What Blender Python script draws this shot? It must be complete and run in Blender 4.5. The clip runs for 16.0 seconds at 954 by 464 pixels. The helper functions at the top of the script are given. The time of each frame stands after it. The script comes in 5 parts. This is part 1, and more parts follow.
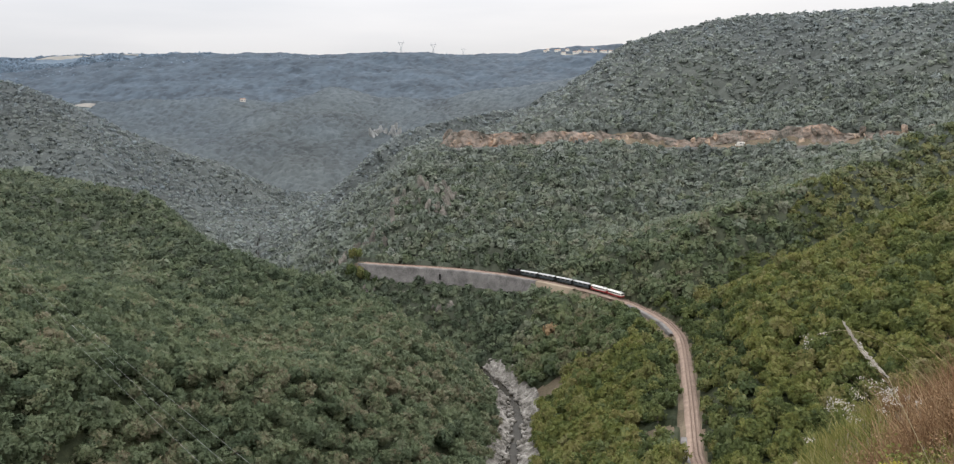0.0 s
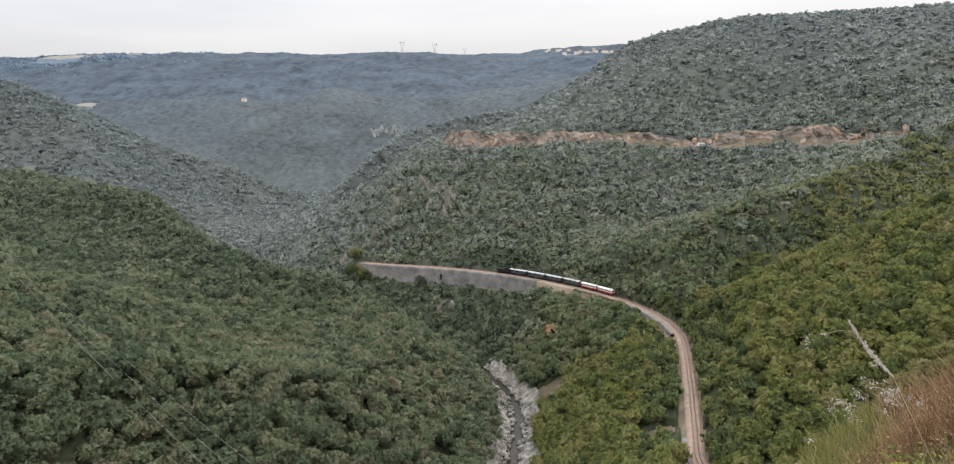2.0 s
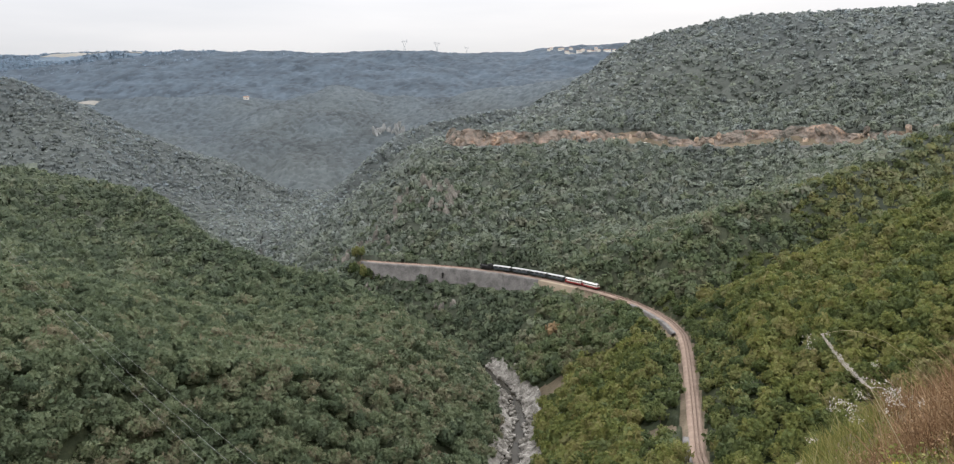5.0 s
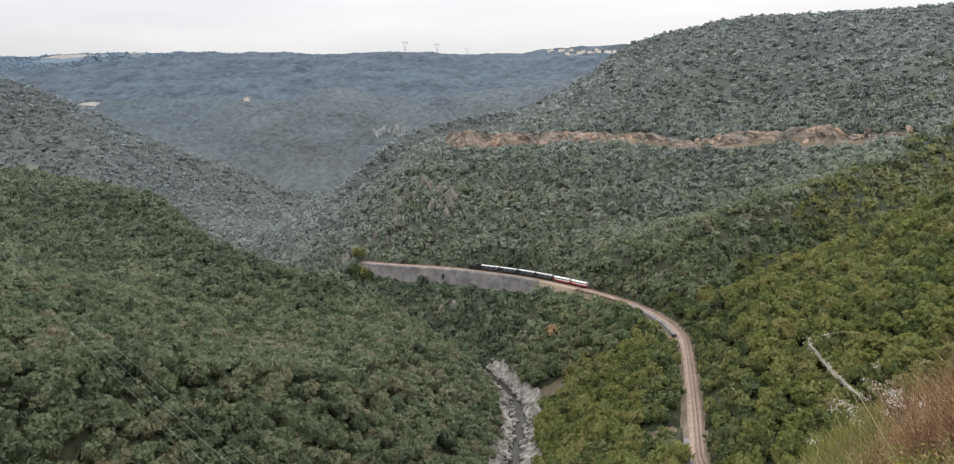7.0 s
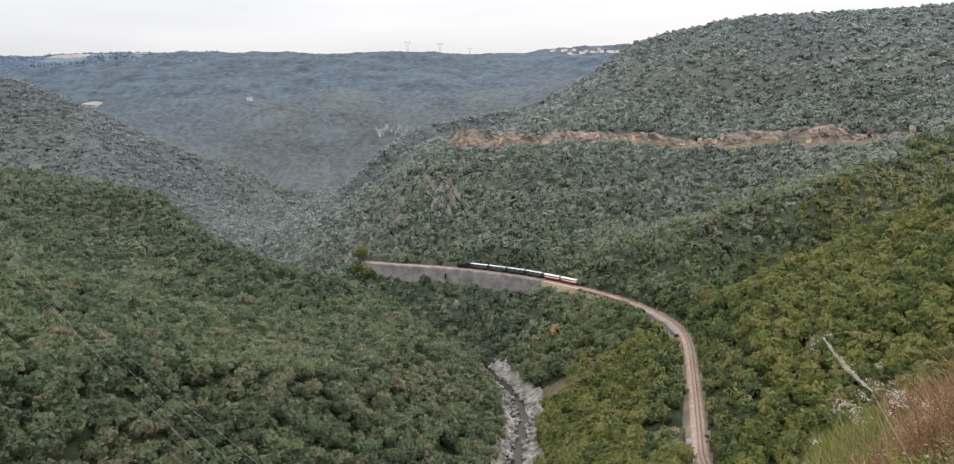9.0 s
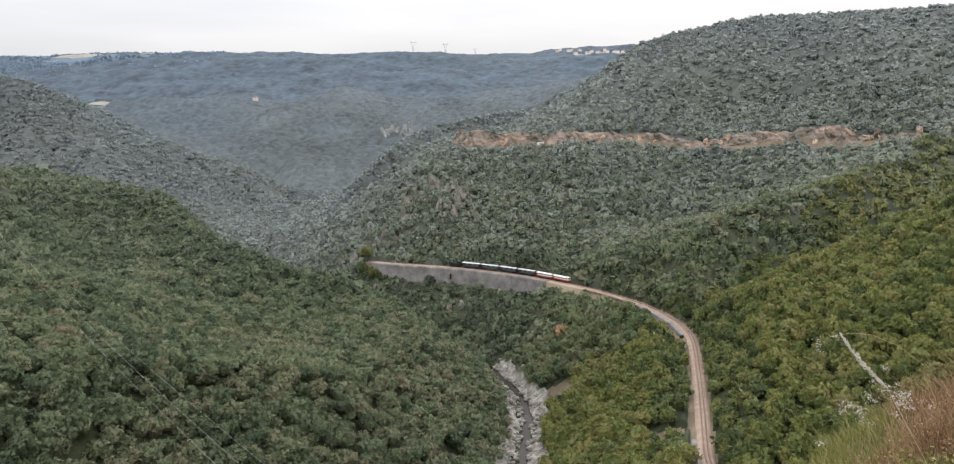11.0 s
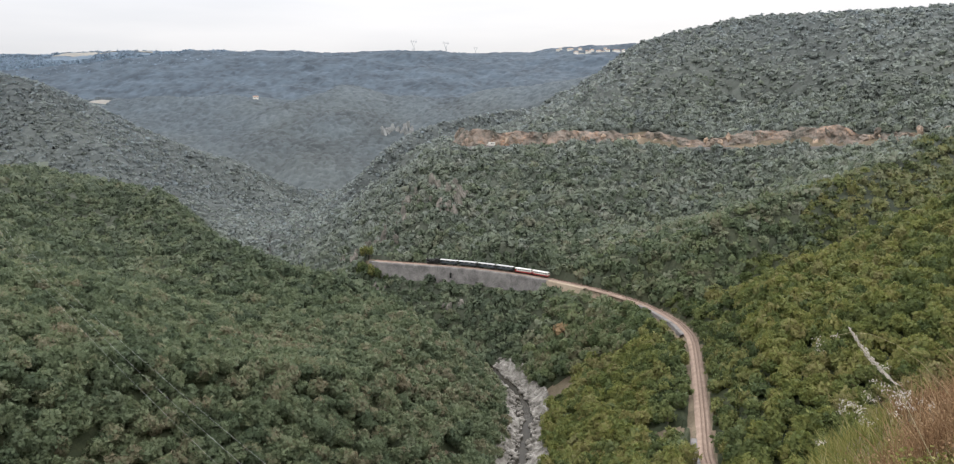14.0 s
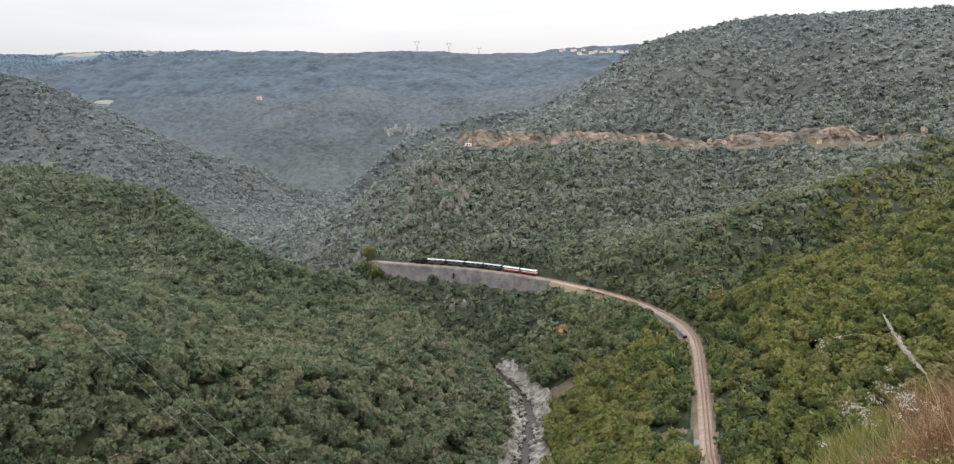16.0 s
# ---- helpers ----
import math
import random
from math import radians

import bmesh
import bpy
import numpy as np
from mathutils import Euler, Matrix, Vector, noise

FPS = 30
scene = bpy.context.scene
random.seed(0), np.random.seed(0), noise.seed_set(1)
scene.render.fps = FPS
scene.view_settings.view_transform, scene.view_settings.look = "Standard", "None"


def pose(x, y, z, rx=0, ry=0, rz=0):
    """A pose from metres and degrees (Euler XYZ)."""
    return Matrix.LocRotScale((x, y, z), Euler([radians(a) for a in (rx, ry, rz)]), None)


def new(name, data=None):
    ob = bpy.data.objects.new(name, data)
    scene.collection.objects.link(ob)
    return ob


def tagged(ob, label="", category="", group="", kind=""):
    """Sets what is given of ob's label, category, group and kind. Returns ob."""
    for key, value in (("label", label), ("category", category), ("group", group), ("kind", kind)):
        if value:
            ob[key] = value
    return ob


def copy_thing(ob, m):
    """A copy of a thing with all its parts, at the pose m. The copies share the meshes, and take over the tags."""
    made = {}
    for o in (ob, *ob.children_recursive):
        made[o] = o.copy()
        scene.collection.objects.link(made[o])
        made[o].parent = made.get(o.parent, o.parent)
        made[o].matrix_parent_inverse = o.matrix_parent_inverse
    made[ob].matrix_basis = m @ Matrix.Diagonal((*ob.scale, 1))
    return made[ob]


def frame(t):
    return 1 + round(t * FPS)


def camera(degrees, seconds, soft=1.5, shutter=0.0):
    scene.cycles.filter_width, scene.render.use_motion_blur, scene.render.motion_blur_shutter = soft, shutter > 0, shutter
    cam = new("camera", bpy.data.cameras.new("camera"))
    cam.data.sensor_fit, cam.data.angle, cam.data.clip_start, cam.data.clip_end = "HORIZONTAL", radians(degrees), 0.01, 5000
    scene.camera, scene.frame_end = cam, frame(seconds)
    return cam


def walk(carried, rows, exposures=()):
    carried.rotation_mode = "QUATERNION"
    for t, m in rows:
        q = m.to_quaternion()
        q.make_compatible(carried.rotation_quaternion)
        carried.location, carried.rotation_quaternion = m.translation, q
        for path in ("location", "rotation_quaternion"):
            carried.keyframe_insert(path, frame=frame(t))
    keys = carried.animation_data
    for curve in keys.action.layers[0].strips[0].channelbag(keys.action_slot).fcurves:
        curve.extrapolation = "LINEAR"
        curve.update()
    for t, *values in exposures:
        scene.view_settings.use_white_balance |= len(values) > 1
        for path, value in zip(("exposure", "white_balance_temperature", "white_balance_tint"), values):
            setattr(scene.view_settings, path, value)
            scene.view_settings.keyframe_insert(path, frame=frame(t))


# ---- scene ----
# ---------------------------------------------------------------- camera
# metres; the rails lie at height 0, the lookout stands 90 m above them
EYE = (0.0, 0.0, 90.0)
cam = camera(63.6, 16.0, soft=1.15)
TURNS = [(0, 80.534, 0.162, -0.274), (0.5, 80.535, 0.136, -0.391), (1, 80.514, 0.089, -0.388), (1.5, 80.555, 0.089, -0.304),
         (2, 80.532, 0.105, -0.184), (2.5, 80.492, 0.152, -0.194), (3, 80.434, 0.167, -0.133), (3.5, 80.454, 0.116, -0.066),
         (4, 80.390, -0.019, -0.067), (6.5, 80.525, 0.006, 0.003), (7, 80.525, 0.006, 0.003), (7.5, 80.539, -0.029, 0.079),
         (8, 80.528, 0.012, 0.134), (8.5, 80.519, 0.009, 0.129), (9, 80.503, -0.023, 0.193), (11.5, 80.538, -0.091, 0.636),
         (12, 80.611, -0.112, 0.658), (12.5, 80.621, -0.084, 0.708), (13, 80.563, -0.071, 0.678), (13.5, 80.480, -0.099, 0.687),
         (14, 80.441, -0.162, 0.613), (14.5, 80.494, -0.211, 0.650), (15, 80.509, -0.207, 0.744), (15.5, 80.546, -0.217, 0.890),
         (16, 80.489, -0.215, 0.854)]
walk(cam, [(t, pose(*EYE, a, b, c)) for t, a, b, c in TURNS], [(0, 0.25, 6320, 10), (4, 0.33, 6320, 10), (7, 0.31, 6320, 10), (9, 0.36, 6320, 10), (11.5, 0.38, 6320, 10), (16, 0.39, 6320, 10)])

# ---------------------------------------------------------------- sky and light
SUN_UP, SUN_TURN = radians(24), radians(20)
world = bpy.data.worlds.new("world")
scene.world = world
world.use_nodes = True
wn, wl = world.node_tree.nodes, world.node_tree.links
wn.clear()
sky = wn.new("ShaderNodeTexSky")
sky.sky_type, sky.sun_disc = "NISHITA", False
sky.sun_elevation, sky.sun_rotation = SUN_UP, SUN_TURN
sky_bg = wn.new("ShaderNodeBackground")
sky_bg.inputs["Strength"].default_value = 0.06
wl.new(sky.outputs[0], sky_bg.inputs[0])
# a closed, thin cloud layer
tc = wn.new("ShaderNodeTexCoord")
mp = wn.new("ShaderNodeMapping")
mp.inputs["Scale"].default_value = (1.2, 1.2, 9.0)
wl.new(tc.outputs["Generated"], mp.inputs[0])
cl = wn.new("ShaderNodeTexNoise")
cl.inputs["Scale"].default_value, cl.inputs["Detail"].default_value = 1.6, 5.0
wl.new(mp.outputs[0], cl.inputs["Vector"])
rp = wn.new("ShaderNodeValToRGB")
rp.color_ramp.elements[0].position, rp.color_ramp.elements[0].color = 0.34, (0.79, 0.785, 0.80, 1)
rp.color_ramp.elements[1].position, rp.color_ramp.elements[1].color = 0.64, (0.93, 0.905, 0.90, 1)
wl.new(cl.outputs[0], rp.inputs[0])
cloud_bg = wn.new("ShaderNodeBackground")
# an overcast sky is about three times as bright overhead as at the horizon
up = wn.new("ShaderNodeSeparateXYZ")
wl.new(tc.outputs["Generated"], up.inputs[0])
grow = wn.new("ShaderNodeMapRange")
grow.inputs["From Min"].default_value, grow.inputs["From Max"].default_value = 0.0, 1.0
grow.inputs["To Min"].default_value, grow.inputs["To Max"].default_value = 0.63, 2.95
wl.new(up.outputs["Z"], grow.inputs["Value"])
wl.new(grow.outputs[0], cloud_bg.inputs["Strength"])
wl.new(rp.outputs[0], cloud_bg.inputs[0])
mx = wn.new("ShaderNodeMixShader")
mx.inputs[0].default_value = 0.93
wl.new(sky_bg.outputs[0], mx.inputs[1])
wl.new(cloud_bg.outputs[0], mx.inputs[2])
wo = wn.new("ShaderNodeOutputWorld")
wl.new(mx.outputs[0], wo.inputs[0])

sun = new("sun", bpy.data.lights.new("sun", "SUN"))
sun.data.energy, sun.data.angle, sun.data.color = 1.0, radians(25), (1.0, 0.95, 0.88)
sun.rotation_euler = (radians(90) - SUN_UP, 0, radians(180) - SUN_TURN)


# ---------------------------------------------------------------- materials
def shade(name, stops, scale=1.0, rough=0.85, metal=0.0, bump=0.3, fine=6.0, island=0.0, leafy=0.0, tint=0.0, rnd=0.0, stretch=(1, 1, 1), grain=0.0, gaps=True, deep=1.0, vary=0.5):
    """A grained surface: two scales of noise over colour stops, with relief."""
    m = bpy.data.materials.new(name)
    m.use_nodes = True
    n, l = m.node_tree.nodes, m.node_tree.links
    b = n["Principled BSDF"]
    b.inputs["Roughness"].default_value, b.inputs["Metallic"].default_value = rough, metal
    b.inputs["Specular IOR Level"].default_value = 0.25
    geo = n.new("ShaderNodeNewGeometry")
    co = n.new("ShaderNodeTexCoord")
    mapping = n.new("ShaderNodeMapping")
    mapping.inputs["Scale"].default_value = stretch
    l.new(geo.outputs["Position"] if rnd == 0 else co.outputs["Object"], mapping.inputs[0])
    big, small = n.new("ShaderNodeTexNoise"), n.new("ShaderNodeTexNoise")
    for t, s, d in ((big, scale, 3.0), (small, scale * fine, 4.0)):
        t.inputs["Scale"].default_value, t.inputs["Detail"].default_value = s, d
        l.new(mapping.outputs[0], t.inputs["Vector"])
    def mathn(op, a, c):
        q = n.new("ShaderNodeMath")
        q.operation = op
        for i, v in enumerate((a, c)):
            if isinstance(v, (int, float)):
                q.inputs[i].default_value = v
            else:
                l.new(v, q.inputs[i])
        return q.outputs[0]
    f = mathn("ADD", mathn("MULTIPLY", big.outputs[0], 0.6), mathn("MULTIPLY", small.outputs[0], 0.4))
    if island:
        f = mathn("ADD", f, mathn("MULTIPLY", mathn("SUBTRACT", geo.outputs["Random Per Island"], 0.5), island))
    if tint:
        at = n.new("ShaderNodeAttribute")
        at.attribute_name = "tint"
        f = mathn("ADD", f, mathn("MULTIPLY", mathn("SUBTRACT", at.outputs["Fac"], 0.5), tint))
    if rnd:
        oi = n.new("ShaderNodeObjectInfo")
        f = mathn("ADD", f, mathn("MULTIPLY", mathn("SUBTRACT", oi.outputs["Random"], 0.5), rnd))
    ramp = n.new("ShaderNodeValToRGB")
    e = ramp.color_ramp.elements
    while len(e) < len(stops):
        e.new(0.5)
    for i, (p, c) in enumerate(stops):
        e[i].position, e[i].color = p, (*c, 1)
    l.new(f, ramp.inputs[0])
    l.new(ramp.outputs[0], b.inputs["Base Color"])
    if bump:
        bp = n.new("ShaderNodeBump")
        bp.inputs["Strength"].default_value, bp.inputs["Distance"].default_value = bump, 0.3 / scale / fine
        l.new(small.outputs[0], bp.inputs["Height"])
        l.new(bp.outputs[0], b.inputs["Normal"])
    if leafy and grain:
        # leaf by leaf mottling
        tiny = n.new("ShaderNodeTexNoise")
        tiny.inputs["Scale"].default_value, tiny.inputs["Detail"].default_value = 2.2, 2.0
        l.new(mapping.outputs[0], tiny.inputs["Vector"])
        hs = n.new("ShaderNodeHueSaturation")
        l.new(mathn("ADD", mathn("MULTIPLY", tiny.outputs[0], grain), 1.0 - 0.5 * grain), hs.inputs["Value"])
        l.new(ramp.outputs[0], hs.inputs["Color"])
        # aerial haze painted into the leaf colour, greyer then bluer with distance
        haze_attr = n.new("ShaderNodeAttribute")
        haze_attr.attribute_name = "haze_share"
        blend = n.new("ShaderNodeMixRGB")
        l.new(mathn("MINIMUM", mathn("MULTIPLY", haze_attr.outputs["Fac"], 1.5), 1.0), blend.inputs["Fac"])
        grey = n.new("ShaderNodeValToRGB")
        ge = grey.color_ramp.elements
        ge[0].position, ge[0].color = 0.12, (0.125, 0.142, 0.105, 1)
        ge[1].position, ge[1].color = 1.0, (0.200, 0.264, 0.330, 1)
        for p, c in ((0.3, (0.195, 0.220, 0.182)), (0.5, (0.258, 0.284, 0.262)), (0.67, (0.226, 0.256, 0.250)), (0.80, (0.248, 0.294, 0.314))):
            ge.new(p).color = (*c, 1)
        l.new(haze_attr.outputs["Fac"], grey.inputs[0])
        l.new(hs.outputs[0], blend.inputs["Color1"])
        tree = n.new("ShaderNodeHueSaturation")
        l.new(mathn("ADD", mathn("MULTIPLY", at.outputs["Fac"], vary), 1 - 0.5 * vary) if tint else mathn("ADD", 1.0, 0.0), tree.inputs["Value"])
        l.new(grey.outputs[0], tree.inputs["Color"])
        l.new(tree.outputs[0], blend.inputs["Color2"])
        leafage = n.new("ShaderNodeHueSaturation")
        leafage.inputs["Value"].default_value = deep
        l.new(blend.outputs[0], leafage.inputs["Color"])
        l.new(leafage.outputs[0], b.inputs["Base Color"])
        bp = n.new("ShaderNodeBump")
        bp.inputs["Strength"].default_value, bp.inputs["Distance"].default_value = 0.6, 0.25
        l.new(tiny.outputs[0], bp.inputs["Height"])
        l.new(bp.outputs[0], b.inputs["Normal"])
    if leafy:
        tr = n.new("ShaderNodeBsdfTranslucent")
        l.new(ramp.outputs[0] if bump or not grain else leafage.outputs[0], tr.inputs[0])
        ms = n.new("ShaderNodeMixShader")
        ms.inputs[0].default_value = leafy
        l.new(b.outputs[0], ms.inputs[1])
        l.new(tr.outputs[0], ms.inputs[2])
        l.new(ms.outputs[0], n["Material Output"].inputs[0])
        if grain and gaps:
            # gaps between the leaves of a spray
            gap = n.new("ShaderNodeTexNoise")
            gap.inputs["Scale"].default_value, gap.inputs["Detail"].default_value = 2.6, 1.0
            l.new(mapping.outputs[0], gap.inputs["Vector"])
            cut = mathn("GREATER_THAN", mathn("ADD", gap.outputs[0], mathn("MULTIPLY", haze_attr.outputs["Fac"], 0.35)), 0.46)
            clear = n.new("ShaderNodeBsdfTransparent")
            leaf_mix = n.new("ShaderNodeMixShader")
            l.new(cut, leaf_mix.inputs[0])
            l.new(clear.outputs[0], leaf_mix.inputs[1])
            l.new(ms.outputs[0], leaf_mix.inputs[2])
            l.new(leaf_mix.outputs[0], n["Material Output"].inputs[0])
    return m


def foliage(name, dark, mid, light, rnd=0.0, brown=None, grain=1.1, gaps=True, deep=1.0, vary=0.5):
    stops = [(0.22, dark), (0.46, mid), (0.68, light)]
    if brown:
        stops.append((0.86, brown))
    return shade(name, stops, 0.05, 0.75, 0, 0.0, 9.0, 0.16, 0.42, 0.0 if rnd else 0.55, rnd, grain=grain, gaps=gaps, deep=deep, vary=vary)


LEAF = {
    "left": foliage("oak leaves", (0.072, 0.100, 0.057), (0.119, 0.151, 0.084), (0.173, 0.203, 0.113), brown=(0.208, 0.184, 0.120)),
    "right": foliage("hillside leaves", (0.066, 0.098, 0.044), (0.108, 0.145, 0.064), (0.165, 0.198, 0.086), brown=(0.19, 0.17, 0.10)),
    "near": foliage("bright leaves", (0.066, 0.092, 0.030), (0.118, 0.143, 0.044), (0.190, 0.203, 0.058), brown=(0.21, 0.19, 0.075)),
}
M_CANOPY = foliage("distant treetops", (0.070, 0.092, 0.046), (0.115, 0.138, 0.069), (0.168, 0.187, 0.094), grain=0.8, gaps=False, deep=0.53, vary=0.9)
LEAF_TREE = foliage("valley leaves", (0.066, 0.092, 0.036), (0.118, 0.146, 0.056), (0.185, 0.202, 0.070), 0.6, (0.21, 0.185, 0.08))
M_GROUND = shade("dry hillside soil", [(0.30, (0.080, 0.068, 0.042)), (0.50, (0.140, 0.112, 0.076)), (0.70, (0.23, 0.18, 0.13))], 0.09, 0.95, 0, 0.6, 14)
# three distant ground colours with haze mixed in, greyer to bluer
M_SLOPE = shade("distant undergrowth greyed by haze", [(0.3, (0.135, 0.155, 0.132)), (0.7, (0.19, 0.212, 0.182))], 0.05, 0.95, 0, 0.8, 8)
M_HILL = shade("farther undergrowth blued by haze", [(0.3, (0.155, 0.190, 0.202)), (0.7, (0.195, 0.235, 0.248))], 0.03, 0.95, 0, 0.8, 8)
M_FAR = shade("far wooded slope blued by haze", [(0.38, (0.095, 0.132, 0.170)), (0.5, (0.115, 0.155, 0.196)), (0.62, (0.135, 0.178, 0.220))], 0.006, 0.95, 0, 1.0, 7)
M_BALLAST = shade("pinkish ballast", [(0.3, (0.20, 0.145, 0.112)), (0.55, (0.29, 0.215, 0.168)), (0.75, (0.37, 0.29, 0.225))], 0.35, 0.95, 0, 0.8, 12)
M_STAIN = shade("rust stained ballast", [(0.3, (0.11, 0.072, 0.055)), (0.7, (0.21, 0.145, 0.115))], 0.6, 0.95, 0, 0.8, 10)
M_SLEEPER = shade("weathered sleeper wood", [(0.3, (0.20, 0.145, 0.115)), (0.7, (0.34, 0.26, 0.20))], 2.0, 0.9)
M_RAIL = shade("rusty rail steel", [(0.3, (0.10, 0.060, 0.045)), (0.7, (0.19, 0.125, 0.095))], 3.0, 0.55, 0.5)
M_WALL = shade("grey masonry", [(0.36, (0.110, 0.104, 0.098)), (0.5, (0.178, 0.168, 0.160)), (0.64, (0.25, 0.236, 0.222))], 0.22, 0.95, 0, 0.9, 8)
M_WALL_PALE = shade("pale masonry", [(0.25, (0.26, 0.21, 0.155)), (0.5, (0.37, 0.30, 0.22)), (0.75, (0.46, 0.39, 0.29))], 0.25, 0.95, 0, 0.9, 8)
M_NICHE_SHADE = shade("near-black niche shade", [(0.3, (0.015, 0.014, 0.013)), (0.7, (0.03, 0.028, 0.026))], 1.0, 1.0)
M_ROCK = shade("ochre rock face", [(0.36, (0.085, 0.088, 0.072)), (0.44, (0.165, 0.148, 0.125)), (0.52, (0.235, 0.195, 0.162)), (0.59, (0.30, 0.225, 0.175)), (0.68, (0.48, 0.29, 0.17))], 0.09, 0.95, 0, 1.0, 12)
M_CRAG = shade("grey crag rock", [(0.34, (0.085, 0.082, 0.07)), (0.5, (0.17, 0.158, 0.135)), (0.66, (0.28, 0.255, 0.22))], 0.35, 0.95, 0, 1.0, 9)
M_CRAG_PALE = shade("pale grey cliff rock", [(0.34, (0.20, 0.21, 0.205)), (0.5, (0.28, 0.285, 0.275)), (0.66, (0.36, 0.36, 0.345))], 0.1, 0.95, 0, 1.0, 9)
M_BED = shade("pale river rock", [(0.34, (0.055, 0.050, 0.042)), (0.46, (0.135, 0.125, 0.108)), (0.56, (0.24, 0.225, 0.20)), (0.70, (0.44, 0.42, 0.385))], 0.3, 0.9, 0, 1.0, 7)
M_WATER = shade("dark river water", [(0.3, (0.018, 0.016, 0.012)), (0.7, (0.032, 0.028, 0.020))], 0.2, 0.25, 0, 0.05)
M_WATER.node_tree.nodes["Principled BSDF"].inputs["Specular IOR Level"].default_value = 0.1
M_ROAD = shade("grey asphalt", [(0.3, (0.09, 0.087, 0.083)), (0.7, (0.15, 0.145, 0.138))], 0.3, 0.95)


# ---------------------------------------------------------------- small builders
def mesh_of(name, bm):
    me = bpy.data.meshes.new(name)
    bm.to_mesh(me)
    bm.free()
    return me


def part(name, bm, material, parent=None, label="", smooth=False):
    me = mesh_of(name, bm) if isinstance(bm, bmesh.types.BMesh) else bm
    me.materials.clear()
    me.materials.append(material)
    if smooth:
        me.polygons.foreach_set("use_smooth", [True] * len(me.polygons))
    ob = new(name, me)
    ob.parent = parent
    return tagged(ob, label)


def box(x, y, z, sx, sy, sz, bevel=0.0, bm=None):
    """A box about the centre (x, y, z)."""
    bm = bm or bmesh.new()
    v = bmesh.ops.create_cube(bm, size=1, matrix=Matrix.LocRotScale((x, y, z), None, (sx, sy, sz)))["verts"]
    if bevel:
        bmesh.ops.bevel(bm, geom=list({e for q in v for e in q.link_edges}), offset=bevel, segments=2, affect="EDGES")
    return bm


def tube(a, c, r0, r1=None, sides=10, bm=None):
    """A round bar from a to c."""
    bm = bm or bmesh.new()
    a, c = Vector(a), Vector(c)
    m = Matrix.Translation((a + c) / 2) @ (c - a).to_track_quat("Z", "Y").to_matrix().to_4x4()
    bmesh.ops.create_cone(bm, cap_ends=True, segments=sides, radius1=r0, radius2=r0 if r1 is None else r1, depth=(c - a).length, matrix=m)
    return bm


def quads_mesh(name, verts, quads, tint=None, normals=None):
    me = bpy.data.meshes.new(name)
    verts, quads = np.asarray(verts, np.float32), np.asarray(quads, np.int32)
    me.vertices.add(len(verts))
    me.vertices.foreach_set("co", verts.ravel())
    me.loops.add(quads.size)
    me.loops.foreach_set("vertex_index", quads.ravel())
    me.polygons.add(len(quads))
    me.polygons.foreach_set("loop_start", np.arange(0, quads.size, 4, dtype=np.int32))
    me.update(calc_edges=True)
    if normals is not None:
        me.polygons.foreach_set("use_smooth", np.ones(len(quads), bool))
        me.normals_split_custom_set_from_vertices(np.asarray(normals, np.float32))
    if tint is not None:
        me.attributes.new("tint", "FLOAT", "POINT").data.foreach_set("value", np.asarray(tint, np.float32))
    return me


def grid_quads(rows, cols):
    i = (np.arange(rows - 1)[:, None] * cols + np.arange(cols - 1)[None, :]).ravel()
    return np.stack([i, i + 1, i + cols + 1, i + cols], 1)


def smooth_line(pts, step):
    """An even, rounded line through plan points."""
    p = np.array(pts, float)
    s = np.concatenate([[0], np.cumsum(np.hypot(*np.diff(p[:, :2], axis=0).T))])
    q = np.arange(0, s[-1], step)
    out = np.stack([np.interp(q, s, p[:, k]) for k in range(p.shape[1])], 1)
    w = int(14 / step) | 1
    pad = np.concatenate([np.repeat(out[:1], w // 2, 0) + (np.arange(-(w // 2), 0)[:, None] * (out[1] - out[0])), out,
                          np.repeat(out[-1:], w // 2, 0) + (np.arange(1, w // 2 + 1)[:, None] * (out[-1] - out[-2]))])
    k = np.hanning(w + 2)[1:-1]
    return np.stack([np.convolve(pad[:, c], k / k.sum(), "valid") for c in range(p.shape[1])], 1)


def heading(line):
    d = np.gradient(line[:, :2], axis=0)
    return d / np.hypot(*d.T)[:, None]


# smooth value noise on the plan
_tab = np.random.RandomState(5).rand(256, 256)


def vnoise(x, y, size):
    x, y = np.asarray(x, float) / size + 1000, np.asarray(y, float) / size + 1000
    i, j = np.floor(x).astype(int), np.floor(y).astype(int)
    u, v = x - i, y - j
    u, v = u * u * (3 - 2 * u), v * v * (3 - 2 * v)
    t = lambda a, c: _tab[a % 256, c % 256]
    return (t(i, j) * (1 - u) + t(i + 1, j) * u) * (1 - v) + (t(i, j + 1) * (1 - u) + t(i + 1, j + 1) * u) * v - 0.5


